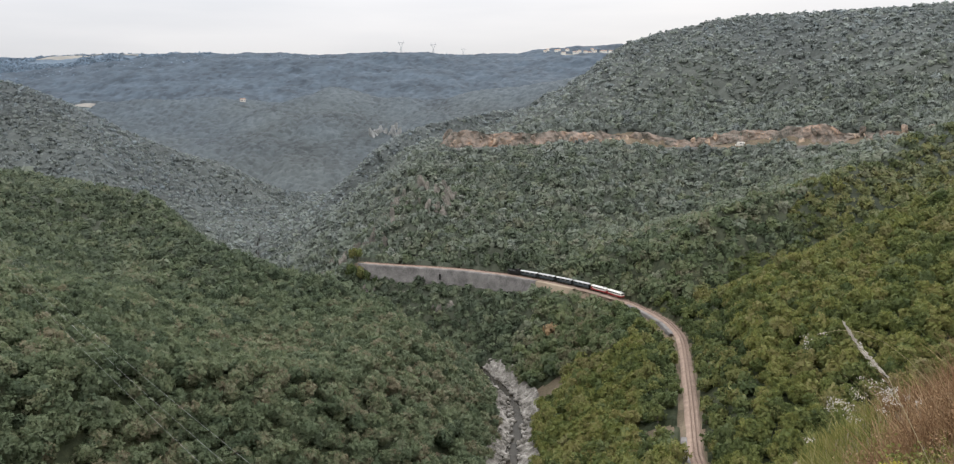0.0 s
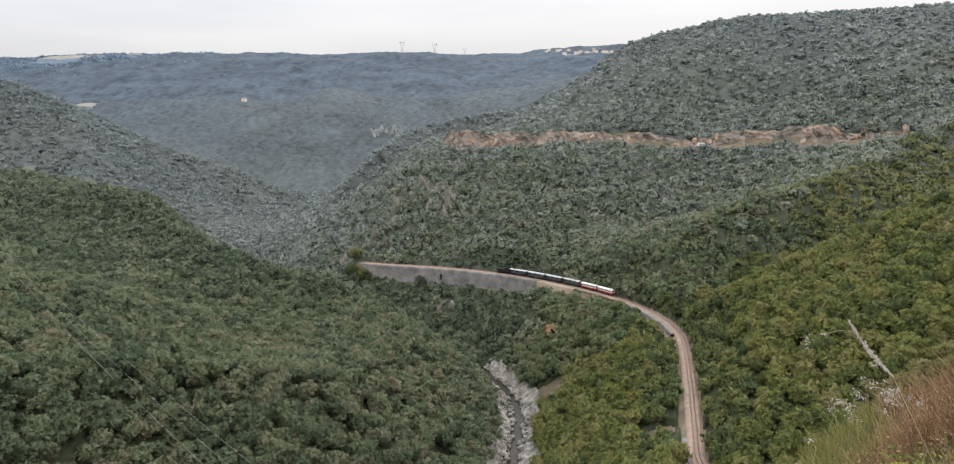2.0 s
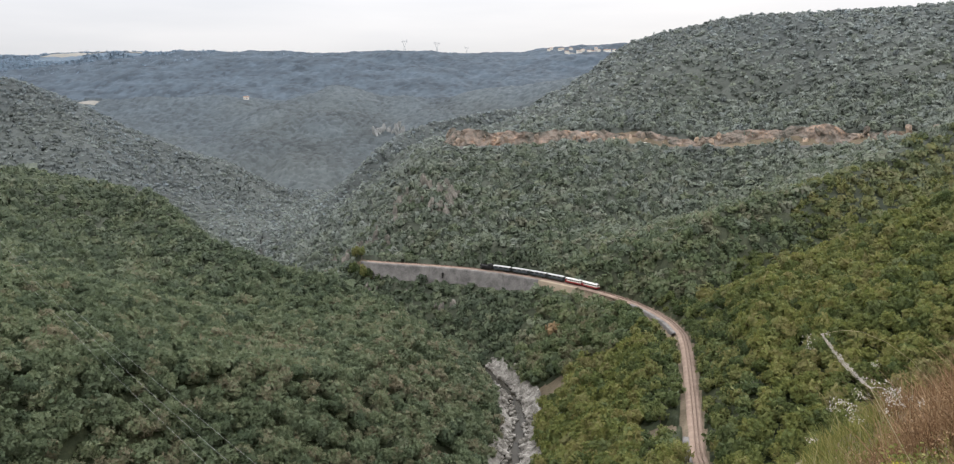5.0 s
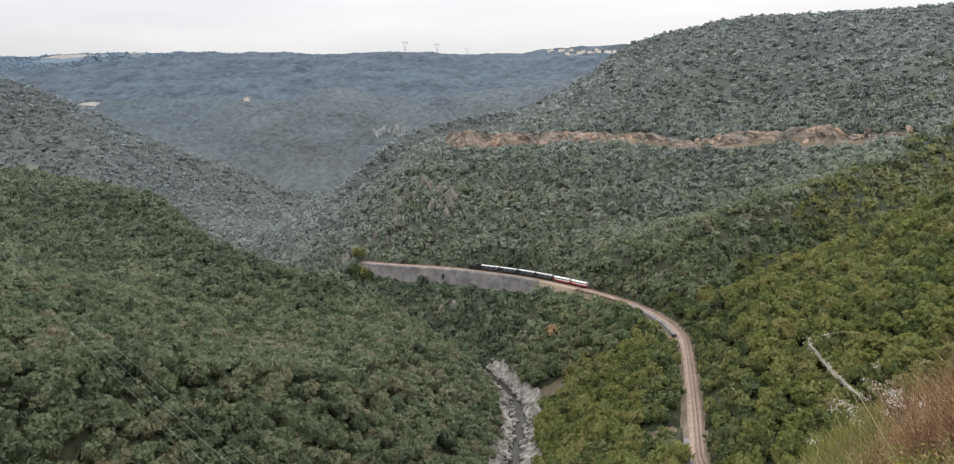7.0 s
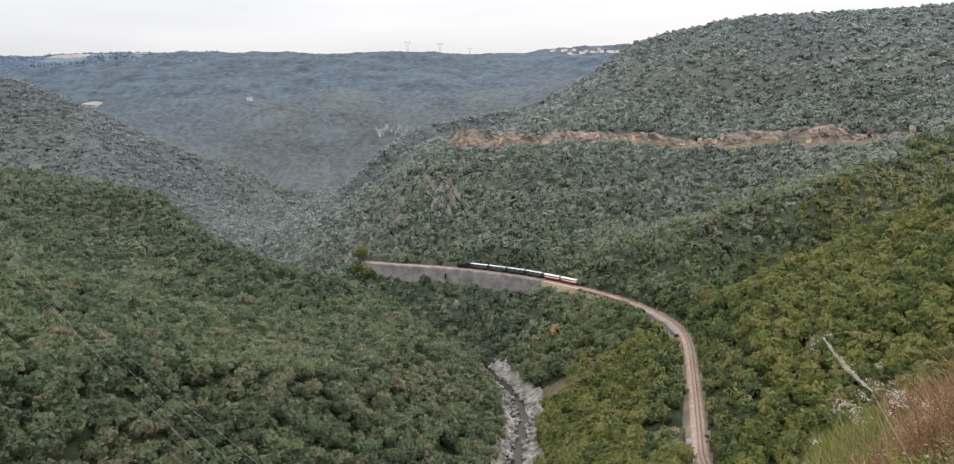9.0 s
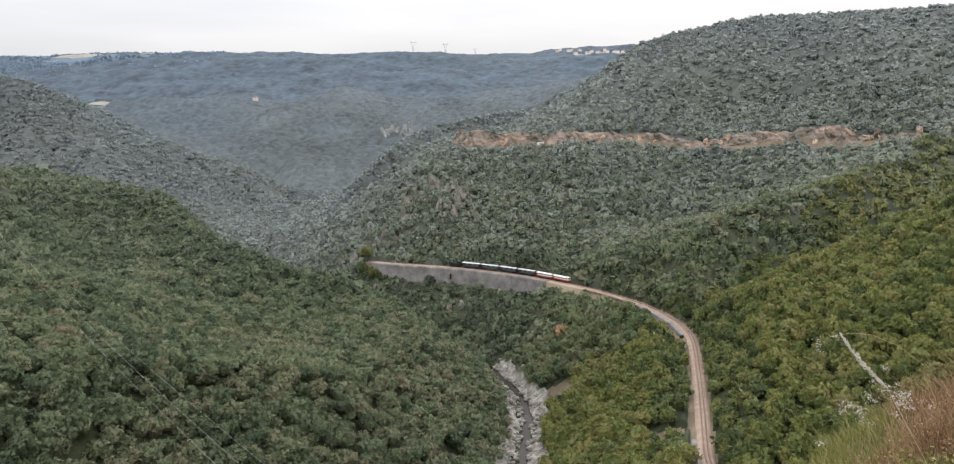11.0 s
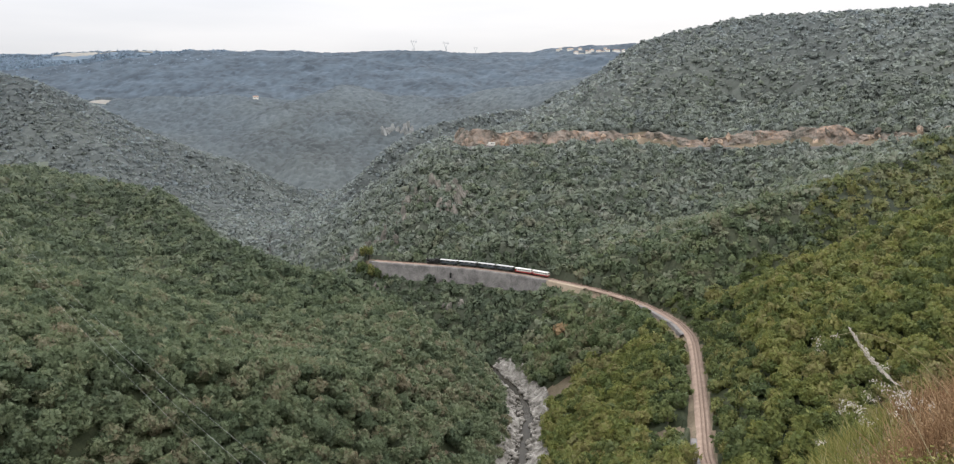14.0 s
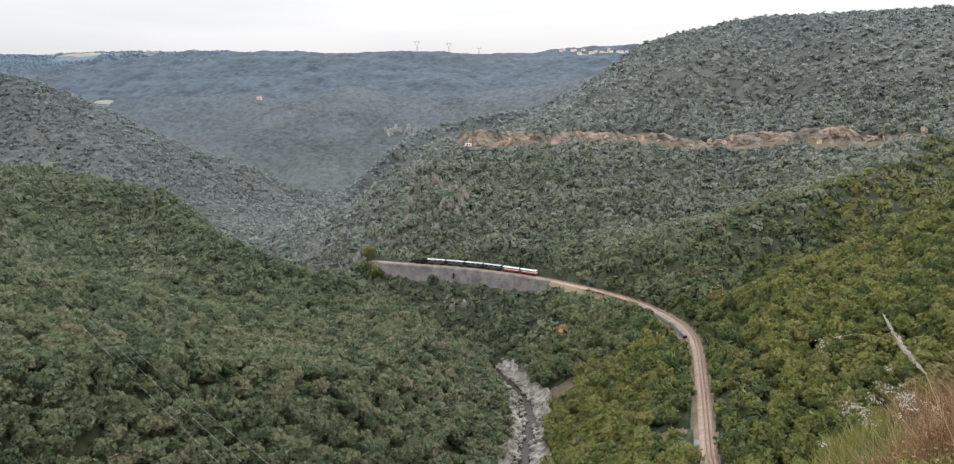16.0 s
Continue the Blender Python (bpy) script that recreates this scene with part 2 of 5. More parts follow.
# ---------------------------------------------------------------- the lie of the land
TRACK = smooth_line([(130, 30), (96, 80), (66, 130), (56, 165), (57.4, 186.7), (62.1, 205.8), (67.7, 228.8), (74.3, 257.1), (78.9, 277.5), (81.6, 292.9),
                     (81.4, 310), (78.5, 324.5), (74, 339), (68, 350.5), (62, 360), (55.6, 368.7), (46.4, 379), (36.5, 388.8),
                     (24.6, 399), (11.9, 407.4), (-4.7, 416.5), (-21.9, 423.3), (-35.9, 427.4), (-50.1, 431.6), (-62, 436), (-76, 446),
                     (-84, 462), (-86, 480)], 1.0)
DROP = np.where(TRACK[:, 0] < 34, 9.5, 2.5) * (TRACK[:, 1] > 340) + 1.5
OPEN_TRACK = np.column_stack([TRACK, DROP])[:np.argmin(np.hypot(TRACK[:, 0] + 68, TRACK[:, 1] - 440))]
RIVER = smooth_line([(-60, 60, -36), (-25, 150, -35), (8, 215, -34), (12.7, 247, -33), (15, 268, -33), (17, 285, -32), (16.5, 303, -32), (12.5, 318, -32),
                     (7, 333, -32), (0, 352, -31), (-18, 378, -31), (-48, 399, -30), (-92, 428, -30), (-128, 500, -29), (-170, 590, -28),
                     (-196, 700, -27), (-205, 800, -26), (-190, 900, -25), (-172, 985, -24), (-60, 1080, -22), (60, 1150, -20)], 3.0)
ROAD = smooth_line([(30, 690, 57), (-2, 640, 57.4), (-24, 600, 57.8), (-30, 577, 58), (-17, 560, 58.3), (50, 550, 60.1), (129, 520, 60.5), (199, 490, 63), (241, 460, 65.7),
                    (265, 440, 67.5), (300, 400, 70), (340, 350, 74)], 2.0)
BROOK_LEFT = [(-150, 545, -29), (-240, 575, -12), (-330, 570, 8), (-430, 530, 30), (-600, 480, 65)]
# hollow cut behind the hill's nose so its outline fits the camera's view
VIEW_CUT_BACK = [(-185, 640, -28), (-120, 680, -6), (-60, 720, 12), (0, 800, 40), (60, 860, 60)]
BROOK_RIGHT = [(92, 318, 0), (150, 335, 18), (215, 370, 42), (300, 385, 60)]
# the falling left shoulder of the big hill above the railway
NOSE = [(-170, 565, -32), (-146, 565, -16), (-119, 563, 2), (-102, 562, 13), (-82, 562, 31), (-37, 565, 50), (-14, 640, 61), (36, 705, 76), (83, 755, 90),
        (112, 768, 112), (140, 765, 138), (172, 757, 160), (230, 745, 182)]
# the long spur that the river bends round, falling steeply to the water and gently towards the lookout
SPUR = [(-265, 447, 43), (-219, 444, 31), (-176, 436, 23), (-145, 426, 18), (-110, 401, 10), (-84, 381, 5), (-66, 378, 0), (-41, 360, -11), (-20, 340, -13), (-5, 317, -15), (4, 297, -17), (8, 272, -18)]
# crest lines of the hills: x, y, height; then the fall of their sides
HILLS = {
    "spur": (SPUR, (0.62, 0.13)),
    "left": ([(-330, -100, 112), (-385, 150, 104), (-405, 330, 92), (-480, 410, 95)], 0.335),
    "midleft": ([(-182, 905, -32), (-247, 882, -7), (-311, 872, 28), (-432, 860, 76), (-510, 842, 115), (-800, 780, 210)], 0.52),
    "right": ([(-150, 565, -18), (-119, 563, 2), (-102, 562, 13), (-82, 562, 31), (-37, 565, 50), (-12, 640, 62), (36, 700, 80), (83, 730, 97), (125, 750, 128), (159, 750, 150),
               (233, 730, 164), (325, 690, 168), (389, 650, 166), (600, 560, 190)], 0.45),
    "near": ([(112, 266, 22), (127, 280, 33), (193, 310, 50), (330, 330, 105), (480, 320, 160)], 0.36),
    "lookout": ([(-6, -6, 88.2), (0.5, -1.5, 88.4), (60, -40, 95), (300, 20, 120), (480, 150, 150)], 0.62),
    "middle": ([(-900, 1480, 100), (-684, 1500, 79), (-507, 1500, 90), (-355, 1500, 91), (-273, 1500, 114), (-215, 1490, 92), (-95, 1450, 85),
                (72, 1400, 106), (159, 1380, 117), (600, 1300, 200)], 0.34),
    "far": ([(-3200, 3350, 280), (-1997, 3350, 287), (-977, 3350, 300), (-500, 3350, 297), (-163, 3350, 291), (194, 3350, 291), (330, 3350, 306), (575, 3350, 320), (1500, 3350, 330), (3000, 3300, 340)], 0.30),
}


def to_line(x, y, line, closed=False):
    """Plan distance to a line, the line's height there, and the side (left of its run is positive)."""
    line = np.asarray(line, float)
    if line.shape[1] == 2:
        line = np.column_stack([line, np.zeros(len(line))])
    best, hz, side = np.full(x.shape, 1e9), np.zeros(x.shape), np.zeros(x.shape)
    for a, c in zip(line[:-1], line[1:]):
        d = c - a
        u = np.clip(((x - a[0]) * d[0] + (y - a[1]) * d[1]) / (d[0] ** 2 + d[1] ** 2), 0, 1)
        ex, ey = x - a[0] - u * d[0], y - a[1] - u * d[1]
        q = np.hypot(ex, ey)
        m = q < best
        best[m], hz[m], side[m] = q[m], (a[2] + u * d[2])[m], np.sign(d[0] * ey - d[1] * ex)[m]
    return best, hz, side


def near_line(x, y, line, reach):
    """The same, worked out only within reach of the line's box."""
    line = np.asarray(line, float)
    d, h, s = np.full(x.shape, 1e4), np.zeros(x.shape), np.ones(x.shape)
    m = (x > line[:, 0].min() - reach) & (x < line[:, 0].max() + reach) & (y > line[:, 1].min() - reach) & (y < line[:, 1].max() + reach)
    if m.any():
        d[m], h[m], s[m] = to_line(x[m], y[m], line[::4] if len(line) > 60 else line)
    return d, h, s


def land(x, y):
    """Height of the ground, and which hill a place belongs to."""
    x, y = np.asarray(x, float), np.asarray(y, float)
    names, hs = list(HILLS), []
    for nme in names:
        crest, fall = HILLS[nme]
        soft = 18.0 if nme not in ("far", "lookout") else (90.0 if nme == "far" else 2.0)
        best = np.full(x.shape, -1e4)
        for pair in zip(crest[:-1], crest[1:]):
            d, h, side = to_line(x, y, pair)
            slope = np.where(side > 0, *fall) if isinstance(fall, tuple) else fall
            best = np.maximum(best, h - slope * (np.sqrt(d * d + soft * soft) - soft))
        hs.append(best)
    hs = np.array(hs)
    top, k = hs.max(0), 7.0
    z = top + k * np.log(np.exp((hs - top) / k).sum(0)) * np.clip(np.hypot(x, y) / 120 - 0.5, 0, 1)
    r = np.hypot(x, y)
    rough = np.clip(r / 150 - 0.7, 0, 1)
    z = z + rough * (vnoise(x, y, 170) * 22 + vnoise(x, y, 62) * 11 + vnoise(x, y, 23) * 3.2)
    z = np.maximum(z, -40 + np.clip(r - 1200, 0, 1500) * 0.03)
    runs = [to_line(x, y, pair)[:2] for pair in zip(NOSE[:-1], NOSE[1:])]
    d = np.min([q for q, _ in runs], 0)
    near = [np.exp(-(q - d) / 22.0) for q, _ in runs]
    h = sum(w * e for w, (_, e) in zip(near, runs)) / sum(near)
    cap = h + 0.2 * d + 3 * np.maximum(-140 - x, 0) + 3 * np.maximum(545 - y, 0) + 0.02 * np.maximum(d - 120, 0) ** 2
    low = np.minimum(z, cap)
    z = low - 5.0 * np.log(np.exp(-(z - low) / 5.0) + np.exp(-np.minimum(cap - low, 300) / 5.0))
    for line, fall, w in ((BROOK_LEFT, 0.42, 3), (VIEW_CUT_BACK, 0.38, 3), (BROOK_RIGHT, 0.40, 3)):
        d, h, _ = to_line(x, y, line)
        z = np.minimum(z, h + fall * np.maximum(d - w, 0) + 0.003 * d * d)
    d, h, _ = near_line(x, y, RIVER, 220)
    z = np.minimum(z, h - 0.6 + np.where(y > 560, 0.45, np.where(y < 235, 0.74, 0.78)) * np.maximum(d - 7, 0) + 0.006 * np.maximum(d - 40, 0) ** 2 + np.where(y < 110, 0.1, 0.0) * np.maximum(d - 60, 0) ** 2)
    d, h, s = near_line(x, y, ROAD, 80)
    z = np.where(d < 1e3, np.clip(z, h - 0.15 - 0.75 * np.maximum(d - 4.0, 0), h - 0.15 + np.where(s > 0, 2.0, 2.0) * np.maximum(d - 4.0, 0)), z)
    d, h, s = near_line(x, y, OPEN_TRACK, 60)
    down = -0.75 - h * np.clip((d - 2.3) / 0.8, 0, 1) - 0.55 * np.maximum(d - 5.6, 0) - 0.012 * np.maximum(d - 20, 0) ** 2
    lift = -0.75 + 1.1 * np.maximum(d - 3.4, 0)
    z = np.where(d > 1e3, z, np.where(s > 0, np.clip(z, down, down + 3.0 * np.clip((d - 7) / 12, 0, 1) + 0.6 * np.maximum(d - 10, 0) + 0.1 * np.maximum(d - 13, 0) ** 2), np.clip(z, -0.75 - 0.9 * np.maximum(d - 3.4, 0), lift)))
    # grassy shoulder beside the lookout
    d, h, _ = near_line(x, y, [(3.20, 3.65, 88.15), (4.6, 4.6, 88.75), (9, 6, 89.6), (20, 5, 92)], 25)
    z = np.maximum(z, h - 0.9 * (np.sqrt(d * d + 0.16) - 0.4) + vnoise(x, y, 0.7) * 0.14)
    return z, hs.argmax(0)


def build_ground():
    front = np.radians(np.arange(-41, 41.01, 0.33))
    back = np.radians(np.linspace(41, 319, 70)[1:])
    az = np.concatenate([front, back])
    rr = np.concatenate([[0.02], 1.0 * 1.019 ** np.arange(0, 450)])
    rr = np.unique(np.concatenate([rr[rr < 4700], [4700], np.arange(180, 360, 2.0), np.arange(360, 450, 1.4)]))
    rr = rr[np.concatenate([[True], np.diff(rr) > 0.4 * np.minimum(1, rr[1:] / 100)])]
    A, R = np.meshgrid(az, rr)
    X, Y = R * np.sin(A) + 0.4, R * np.cos(A) - 0.5
    Z, _ = land(X, Y)
    me = quads_mesh("ground", np.stack([X, Y, Z], -1).reshape(-1, 3), grid_quads(len(rr), len(az)))
    ob = part("ground", me, M_GROUND, smooth=True)
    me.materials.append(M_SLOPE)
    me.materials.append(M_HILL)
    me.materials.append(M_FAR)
    # the hazed ground colours take over in steps with distance
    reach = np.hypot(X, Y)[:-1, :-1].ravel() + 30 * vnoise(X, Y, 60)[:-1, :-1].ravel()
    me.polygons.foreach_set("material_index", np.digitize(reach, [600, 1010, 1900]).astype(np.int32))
    return tagged(ob, "dry brown soil of the steep wooded valley", "ground", kind="structure")


build_ground()


# ---------------------------------------------------------------- railway, road and river
def sweep(name, line, profile, material, z=0.0, **tags):
    """A strip with a cross profile (offset to the left, height) along a plan line."""
    line = np.asarray(line)
    h = heading(line)
    nrm = np.stack([-h[:, 1], h[:, 0]], 1)
    base = line[:, 2] if line.shape[1] > 2 else np.zeros(len(line))
    v = np.stack([np.concatenate([line[:, :2] + nrm * o, (base + z + hh)[:, None]], 1) for o, hh in profile], 1)
    me = quads_mesh(name, v.reshape(-1, 3), grid_quads(len(line), len(profile))[:, ::-1])
    return tagged(part(name, me, material, smooth=False), **tags)


LAID = TRACK[:np.argmin(np.hypot(TRACK[:, 0] + 64, TRACK[:, 1] - 437))]


def build_railway():
    sweep("ballast_bed", LAID, [(-2.25, -0.95), (-1.6, -0.30), (-1.1, -0.2), (1.1, -0.2), (1.6, -0.30), (2.25, -0.95)], M_BALLAST,
          label="pinkish ballast bed of the single railway track", category="track bed", kind="structure")
    h = heading(TRACK)
    for o in (0.53, -0.53):
        sweep("rust_stain", LAID, [(o - 0.17, -0.194), (o + 0.17, -0.194)], M_STAIN, label="rust-brown stained ballast along the rail", category="track bed", kind="structure")
    rail = [(-0.035, -0.12), (-0.035, 0.0), (0.035, 0.0), (0.035, -0.12)]
    for o in (0.53, -0.53):
        sweep("rail", LAID, [(a + o, c) for a, c in rail], M_RAIL, label="rusty steel rail on the ballast", category="rail", kind="structure")
    verts, quads = [], []
    for i in range(60, len(LAID) - 2):
        for f in (0.0, 0.5):
            p = TRACK[i] * (1 - f) + TRACK[i + 1] * f
            d, q = h[i] * 0.11, np.array([-h[i][1], h[i][0]]) * 0.95
            k = len(verts)
            for zz in (-0.26, -0.178):
                verts += [(*(p + d + q), zz), (*(p - d + q), zz), (*(p - d - q), zz), (*(p + d - q), zz)]
            quads += [(k + 4, k + 5, k + 6, k + 7)] + [(k + a, k + c, k + c + 4, k + a + 4) for a, c in ((0, 1), (1, 2), (2, 3), (3, 0))]
    tagged(part("sleepers", quads_mesh("sleepers", verts, quads), M_SLEEPER), "weathered wooden sleepers under the rails", "sleepers", kind="stuff")


def retaining_wall(name, a, c, height, material, label, lean=0.16):
    """Masonry below the track's valley side between two points of its run, with a coping and courses."""
    seg = TRACK[a:c]
    n = len(seg)
    e = np.minimum(1, np.minimum(np.arange(n), np.arange(n)[::-1]) / (0.12 * n)) ** 0.7
    h = heading(seg)
    nrm = np.stack([-h[:, 1], h[:, 0]], 1)
    rows = []
    for k in range(14):
        f = k / 13
        zz = -0.55 - f * height * e
        off = 3.6 + lean * (f * height * e) + (0.10 * vnoise(np.arange(n) * 1.0, np.full(n, k * 3.0), 2.0))
        rows.append(np.concatenate([seg + nrm * off[:, None], zz[:, None]], 1))
    inner = np.concatenate([seg + nrm * 2.0, np.full((n, 1), -0.55)], 1)
    v = np.stack([inner] + rows, 1)
    me = quads_mesh(name, v.reshape(-1, 3), grid_quads(n, 15)[:, ::-1])
    return tagged(part(name, me, material), label, "retaining wall", kind="structure")


build_railway()
LEN = np.concatenate([[0], np.cumsum(np.hypot(*np.diff(TRACK, axis=0).T))])


def s_at(x, y):
    return int(np.argmin(np.hypot(TRACK[:, 0] - x, TRACK[:, 1] - y)))


retaining_wall("masonry_wall", s_at(35, 390), s_at(-66, 438), 11.0, M_WALL, "long grey stone retaining wall under the railway")
retaining_wall("pale_wall", s_at(52, 373), s_at(33, 392), 6.5, M_WALL_PALE, "pale sandy stone retaining wall under the railway")
retaining_wall("bend_wall", s_at(82, 295), s_at(72, 343), 5.0, M_WALL, "grey stone retaining wall at the bend")
retaining_wall("lower_wall", s_at(57, 178), s_at(60, 200), 6.0, M_WALL, "grey stone wall beside the lower track")
sweep("road", ROAD, [(-4.2, -2.0), (-3.2, 0), (0, 0.05), (3.2, 0), (4.2, -2.0)], M_ROAD, label="grey asphalt road cut into the hillside", category="road", kind="structure")


def rock_cut():
    """The blasted face above the road, with ledges and a ragged top."""
    line = ROAD[int(len(ROAD) * 0.215):int(len(ROAD) * 0.86)]
    line = smooth_line(line, 0.8)
    h = heading(line)
    nrm = np.stack([h[:, 1], -h[:, 0]], 1) * SIDE
    n, rows = len(line), 22
    s = np.arange(n) * 0.8
    tall = 9.5 + 10 * vnoise(s, s * 0, 38) + 7 * vnoise(s, s * 0 + 50, 11) + 3 * vnoise(s, s * 0 + 70, 4)
    tall = np.clip(tall, 2.5, 16)
    v = []
    for k in range(rows):
        f = k / (rows - 1)
        hz = f * tall
        off = 4.6 + hz * 0.40 + 3.4 * vnoise(s, hz + 300, 5.0) + 2.8 * vnoise(s + hz * 0.4, hz * 0.5 + 40, 2.1) + 1.5 * vnoise(s * 1.3, hz * 2.0 + 20, 1.7) - 1.2 * np.abs(vnoise(s + hz * 0.3, s * 0 + 9, 3.1))
        side = 0.8 * vnoise(s + 500, hz * 1.3, 2.2)
        up = line[:, 2] - 0.3 + hz + 0.8 * vnoise(s, hz + 700, 1.8) * f
        v.append(np.concatenate([line[:, :2] + nrm * off[:, None] + h * side[:, None], up[:, None]], 1))
    v = np.stack(v, 1)
    me = quads_mesh("rock_face", v.reshape(-1, 3), grid_quads(n, rows))
    return tagged(part("rock_face", me, M_ROCK), "ochre and grey blasted rock face above the road", "rock face", kind="structure")


SIDE = -1
rock_cut()


def riverbed():
    line = smooth_line(RIVER[46:102], 0.9)
    h = heading(line)
    nrm = np.stack([-h[:, 1], h[:, 0]], 1)
    n = len(line)
    offs = np.linspace(-9.5, 9.5, 35)
    s = np.arange(n) * 0.9
    v = []
    for o in offs:
        z = line[:, 2] + np.clip(abs(o + 3 * vnoise(s, s * 0, 14)) - 3.3, -1.2, 12) * 0.66 + (vnoise(s, s * 0 + o, 3.2) * 2.4 + vnoise(s, s * 0 + o * 1.3 + 90, 1.3) * 1.1) * min(1, max(0, abs(o) - 2.4) / 3)
        v.append(np.concatenate([line[:, :2] + nrm * o, z[:, None]], 1))
    v = np.stack(v, 1)
    tagged(part("riverbed", quads_mesh("riverbed", v.reshape(-1, 3), grid_quads(n, len(offs))[:, ::-1]), M_BED), "pale bare rock banks of the river", "riverbed", kind="structure")
    sweep("water", RIVER, [(-6.5, 0), (-3, 0.0), (0, 0.0), (3, 0), (6.5, 0)], M_WATER, z=-0.25, label="dark shallow river water between rocks", category="water", kind="structure")


riverbed()


# ---------------------------------------------------------------- woods
def cube_sphere(sub, rng, rough):
    """A lumpy closed ball of quads."""
    bm = bmesh.new()
    bmesh.ops.create_cube(bm, size=2)
    if sub:
        bmesh.ops.subdivide_edges(bm, edges=bm.edges[:], cuts=1, use_grid_fill=True)
    v = np.array([q.co[:] for q in bm.verts])
    bm.verts.index_update()
    f = np.array([[q.index for q in p.verts] for p in bm.faces])
    bm.free()
    v /= np.linalg.norm(v, axis=1)[:, None]
    return v * (1 + rough * (rng.rand(len(v), 1) - 0.5)), f


def crown(seed, blobs, leaves, leaf, sub, lump=0.36, crisp=0.3, skyward=0.0):
    """A crown of unit radius: leafy sprays over several lumps round a dark core, as quads."""
    rng = np.random.RandomState(seed)
    cv, cf = cube_sphere(sub, rng, 0.25)
    verts, quads = [cv * (0.72, 0.72, 0.58)], [cf]
    k, soft = len(cv), [cv]
    a0 = rng.rand() * 6.28
    centres = []
    for i in range(blobs):
        a, up = a0 + i * 2.4, rng.rand() ** 0.8
        rad = 0.55 * math.sqrt(max(0.05, 1 - up * up)) * (0.8 + 0.5 * rng.rand())
        centres.append((rad * math.cos(a), rad * math.sin(a), -0.22 + 0.75 * up, lump * (1 + 0.55 * rng.rand())))
    per = leaves // blobs
    for cx, cy, cz, cr in centres:
        for _ in range(per):
            d = rng.normal(size=3)
            d[2] = d[2] * 0.8 + 0.35
            d /= np.linalg.norm(d)
            p = np.array((cx, cy, cz)) + d * cr * (0.75 + 0.4 * rng.rand())
            nrm = d + rng.normal(size=3) * 0.55
            nrm /= np.linalg.norm(nrm)
            soft.append(np.repeat([0.6 * d + 0.35 * (p + (0, 0, 0.35)) / np.linalg.norm(p + (0, 0, 0.35)) + crisp * nrm], 4, 0))
            u = np.cross(nrm, rng.normal(size=3))
            u /= np.linalg.norm(u)
            w = np.cross(nrm, u)
            s = leaf * (0.6 + 0.8 * rng.rand())
            q = [p + (u * a + w * b) * s * (0.75 + 0.5 * rng.rand()) - nrm * s * 0.25 * (abs(a) + abs(b) > 1) for a, b in ((-1, -0.3), (0.2, -1), (1, 0.3), (-0.2, 1))]
            verts.append(np.array(q))
            quads.append(np.array([[k, k + 1, k + 2, k + 3]]))
            k += 4
    soft = np.concatenate(soft)
    soft = soft / np.linalg.norm(soft, axis=1)[:, None] * (1 - skyward) + np.array((0, -0.3, 1.0)) * skyward
    return np.concatenate(verts), np.concatenate(quads), soft / np.linalg.norm(soft, axis=1)[:, None]


def scatter(r0, r1, step, seed, spread=37.5, end=1e6):
    """Jittered planting places between two distances, within the sector the camera faces."""
    rng = np.random.RandomState(seed)
    half = r1 * math.sin(radians(spread)) + step
    gx, gy = np.meshgrid(np.arange(-half, half, step), np.arange(r0 * math.cos(radians(spread)) - step, r1 + step, step))
    x = (gx + (rng.rand(*gx.shape) - 0.5) * step * 0.95).ravel()
    y = (gy + (rng.rand(*gx.shape) - 0.5) * step * 0.95).ravel()
    r, a = np.hypot(x, y), np.degrees(np.abs(np.arctan2(x, y)))
    m = (r >= r0) & (r < r1) & (a < spread) & (y < end)
    return x[m], y[m], rng


def clear_of(x, y, size):
    """Where trees may stand: away from the track, road, water and bare rock."""
    d, _, s = near_line(x, y, OPEN_TRACK, 40)
    ok = d > np.where(s > 0, 3.2, 2.3) + size * np.where(s > 0, 0.55, 0.22) + np.where((s > 0) & (y > 285) & (x > 33), 3.5, 0)
    d, h, s = near_line(x, y, ROAD, 60)
    up = s * SIDE < 0
    ok &= (d > np.where(up, 4.2, 6.0) + size * 0.6) & ~(up & (d < 9.5 + 9 * (vnoise(x, y, 25) + 0.2)))
    ok &= near_line(x, y, RIVER, 60)[0] > np.where(y < 345, 6.0, 0.5) + size * 0.5 + 4 * vnoise(x, y, 18)
    for cx, cy, rad in BARE:
        ok &= np.hypot(x - cx, y - cy) > rad * (0.75 + 0.9 * (vnoise(x, y, 8) + 0.3))
    return ok & (vnoise(x, y, 31) + 0.6 * vnoise(x, y, 9) > -0.75)


# bare, stony clearings: x, y, reach
BARE = [(51, 210, 6.5), (28, 300, 9), (-10, 231, 5), (-172, 470, 6)]


FIELDS = [(-1690, 3275, 90, 40), (-1560, 3290, 50, 26), (-1420, 3290, 40, 20), (-330, 3300, 30, 16), (-740, 1478, 26, 12), (560, 3230, 45, 25), (400, 3210, 30, 15)]


# skyline seen from the camera, outwards; trees below it count as hidden
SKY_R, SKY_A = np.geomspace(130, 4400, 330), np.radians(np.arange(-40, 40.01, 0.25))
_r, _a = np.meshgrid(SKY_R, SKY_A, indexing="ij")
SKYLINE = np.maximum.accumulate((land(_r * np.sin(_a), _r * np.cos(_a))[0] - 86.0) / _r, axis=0)


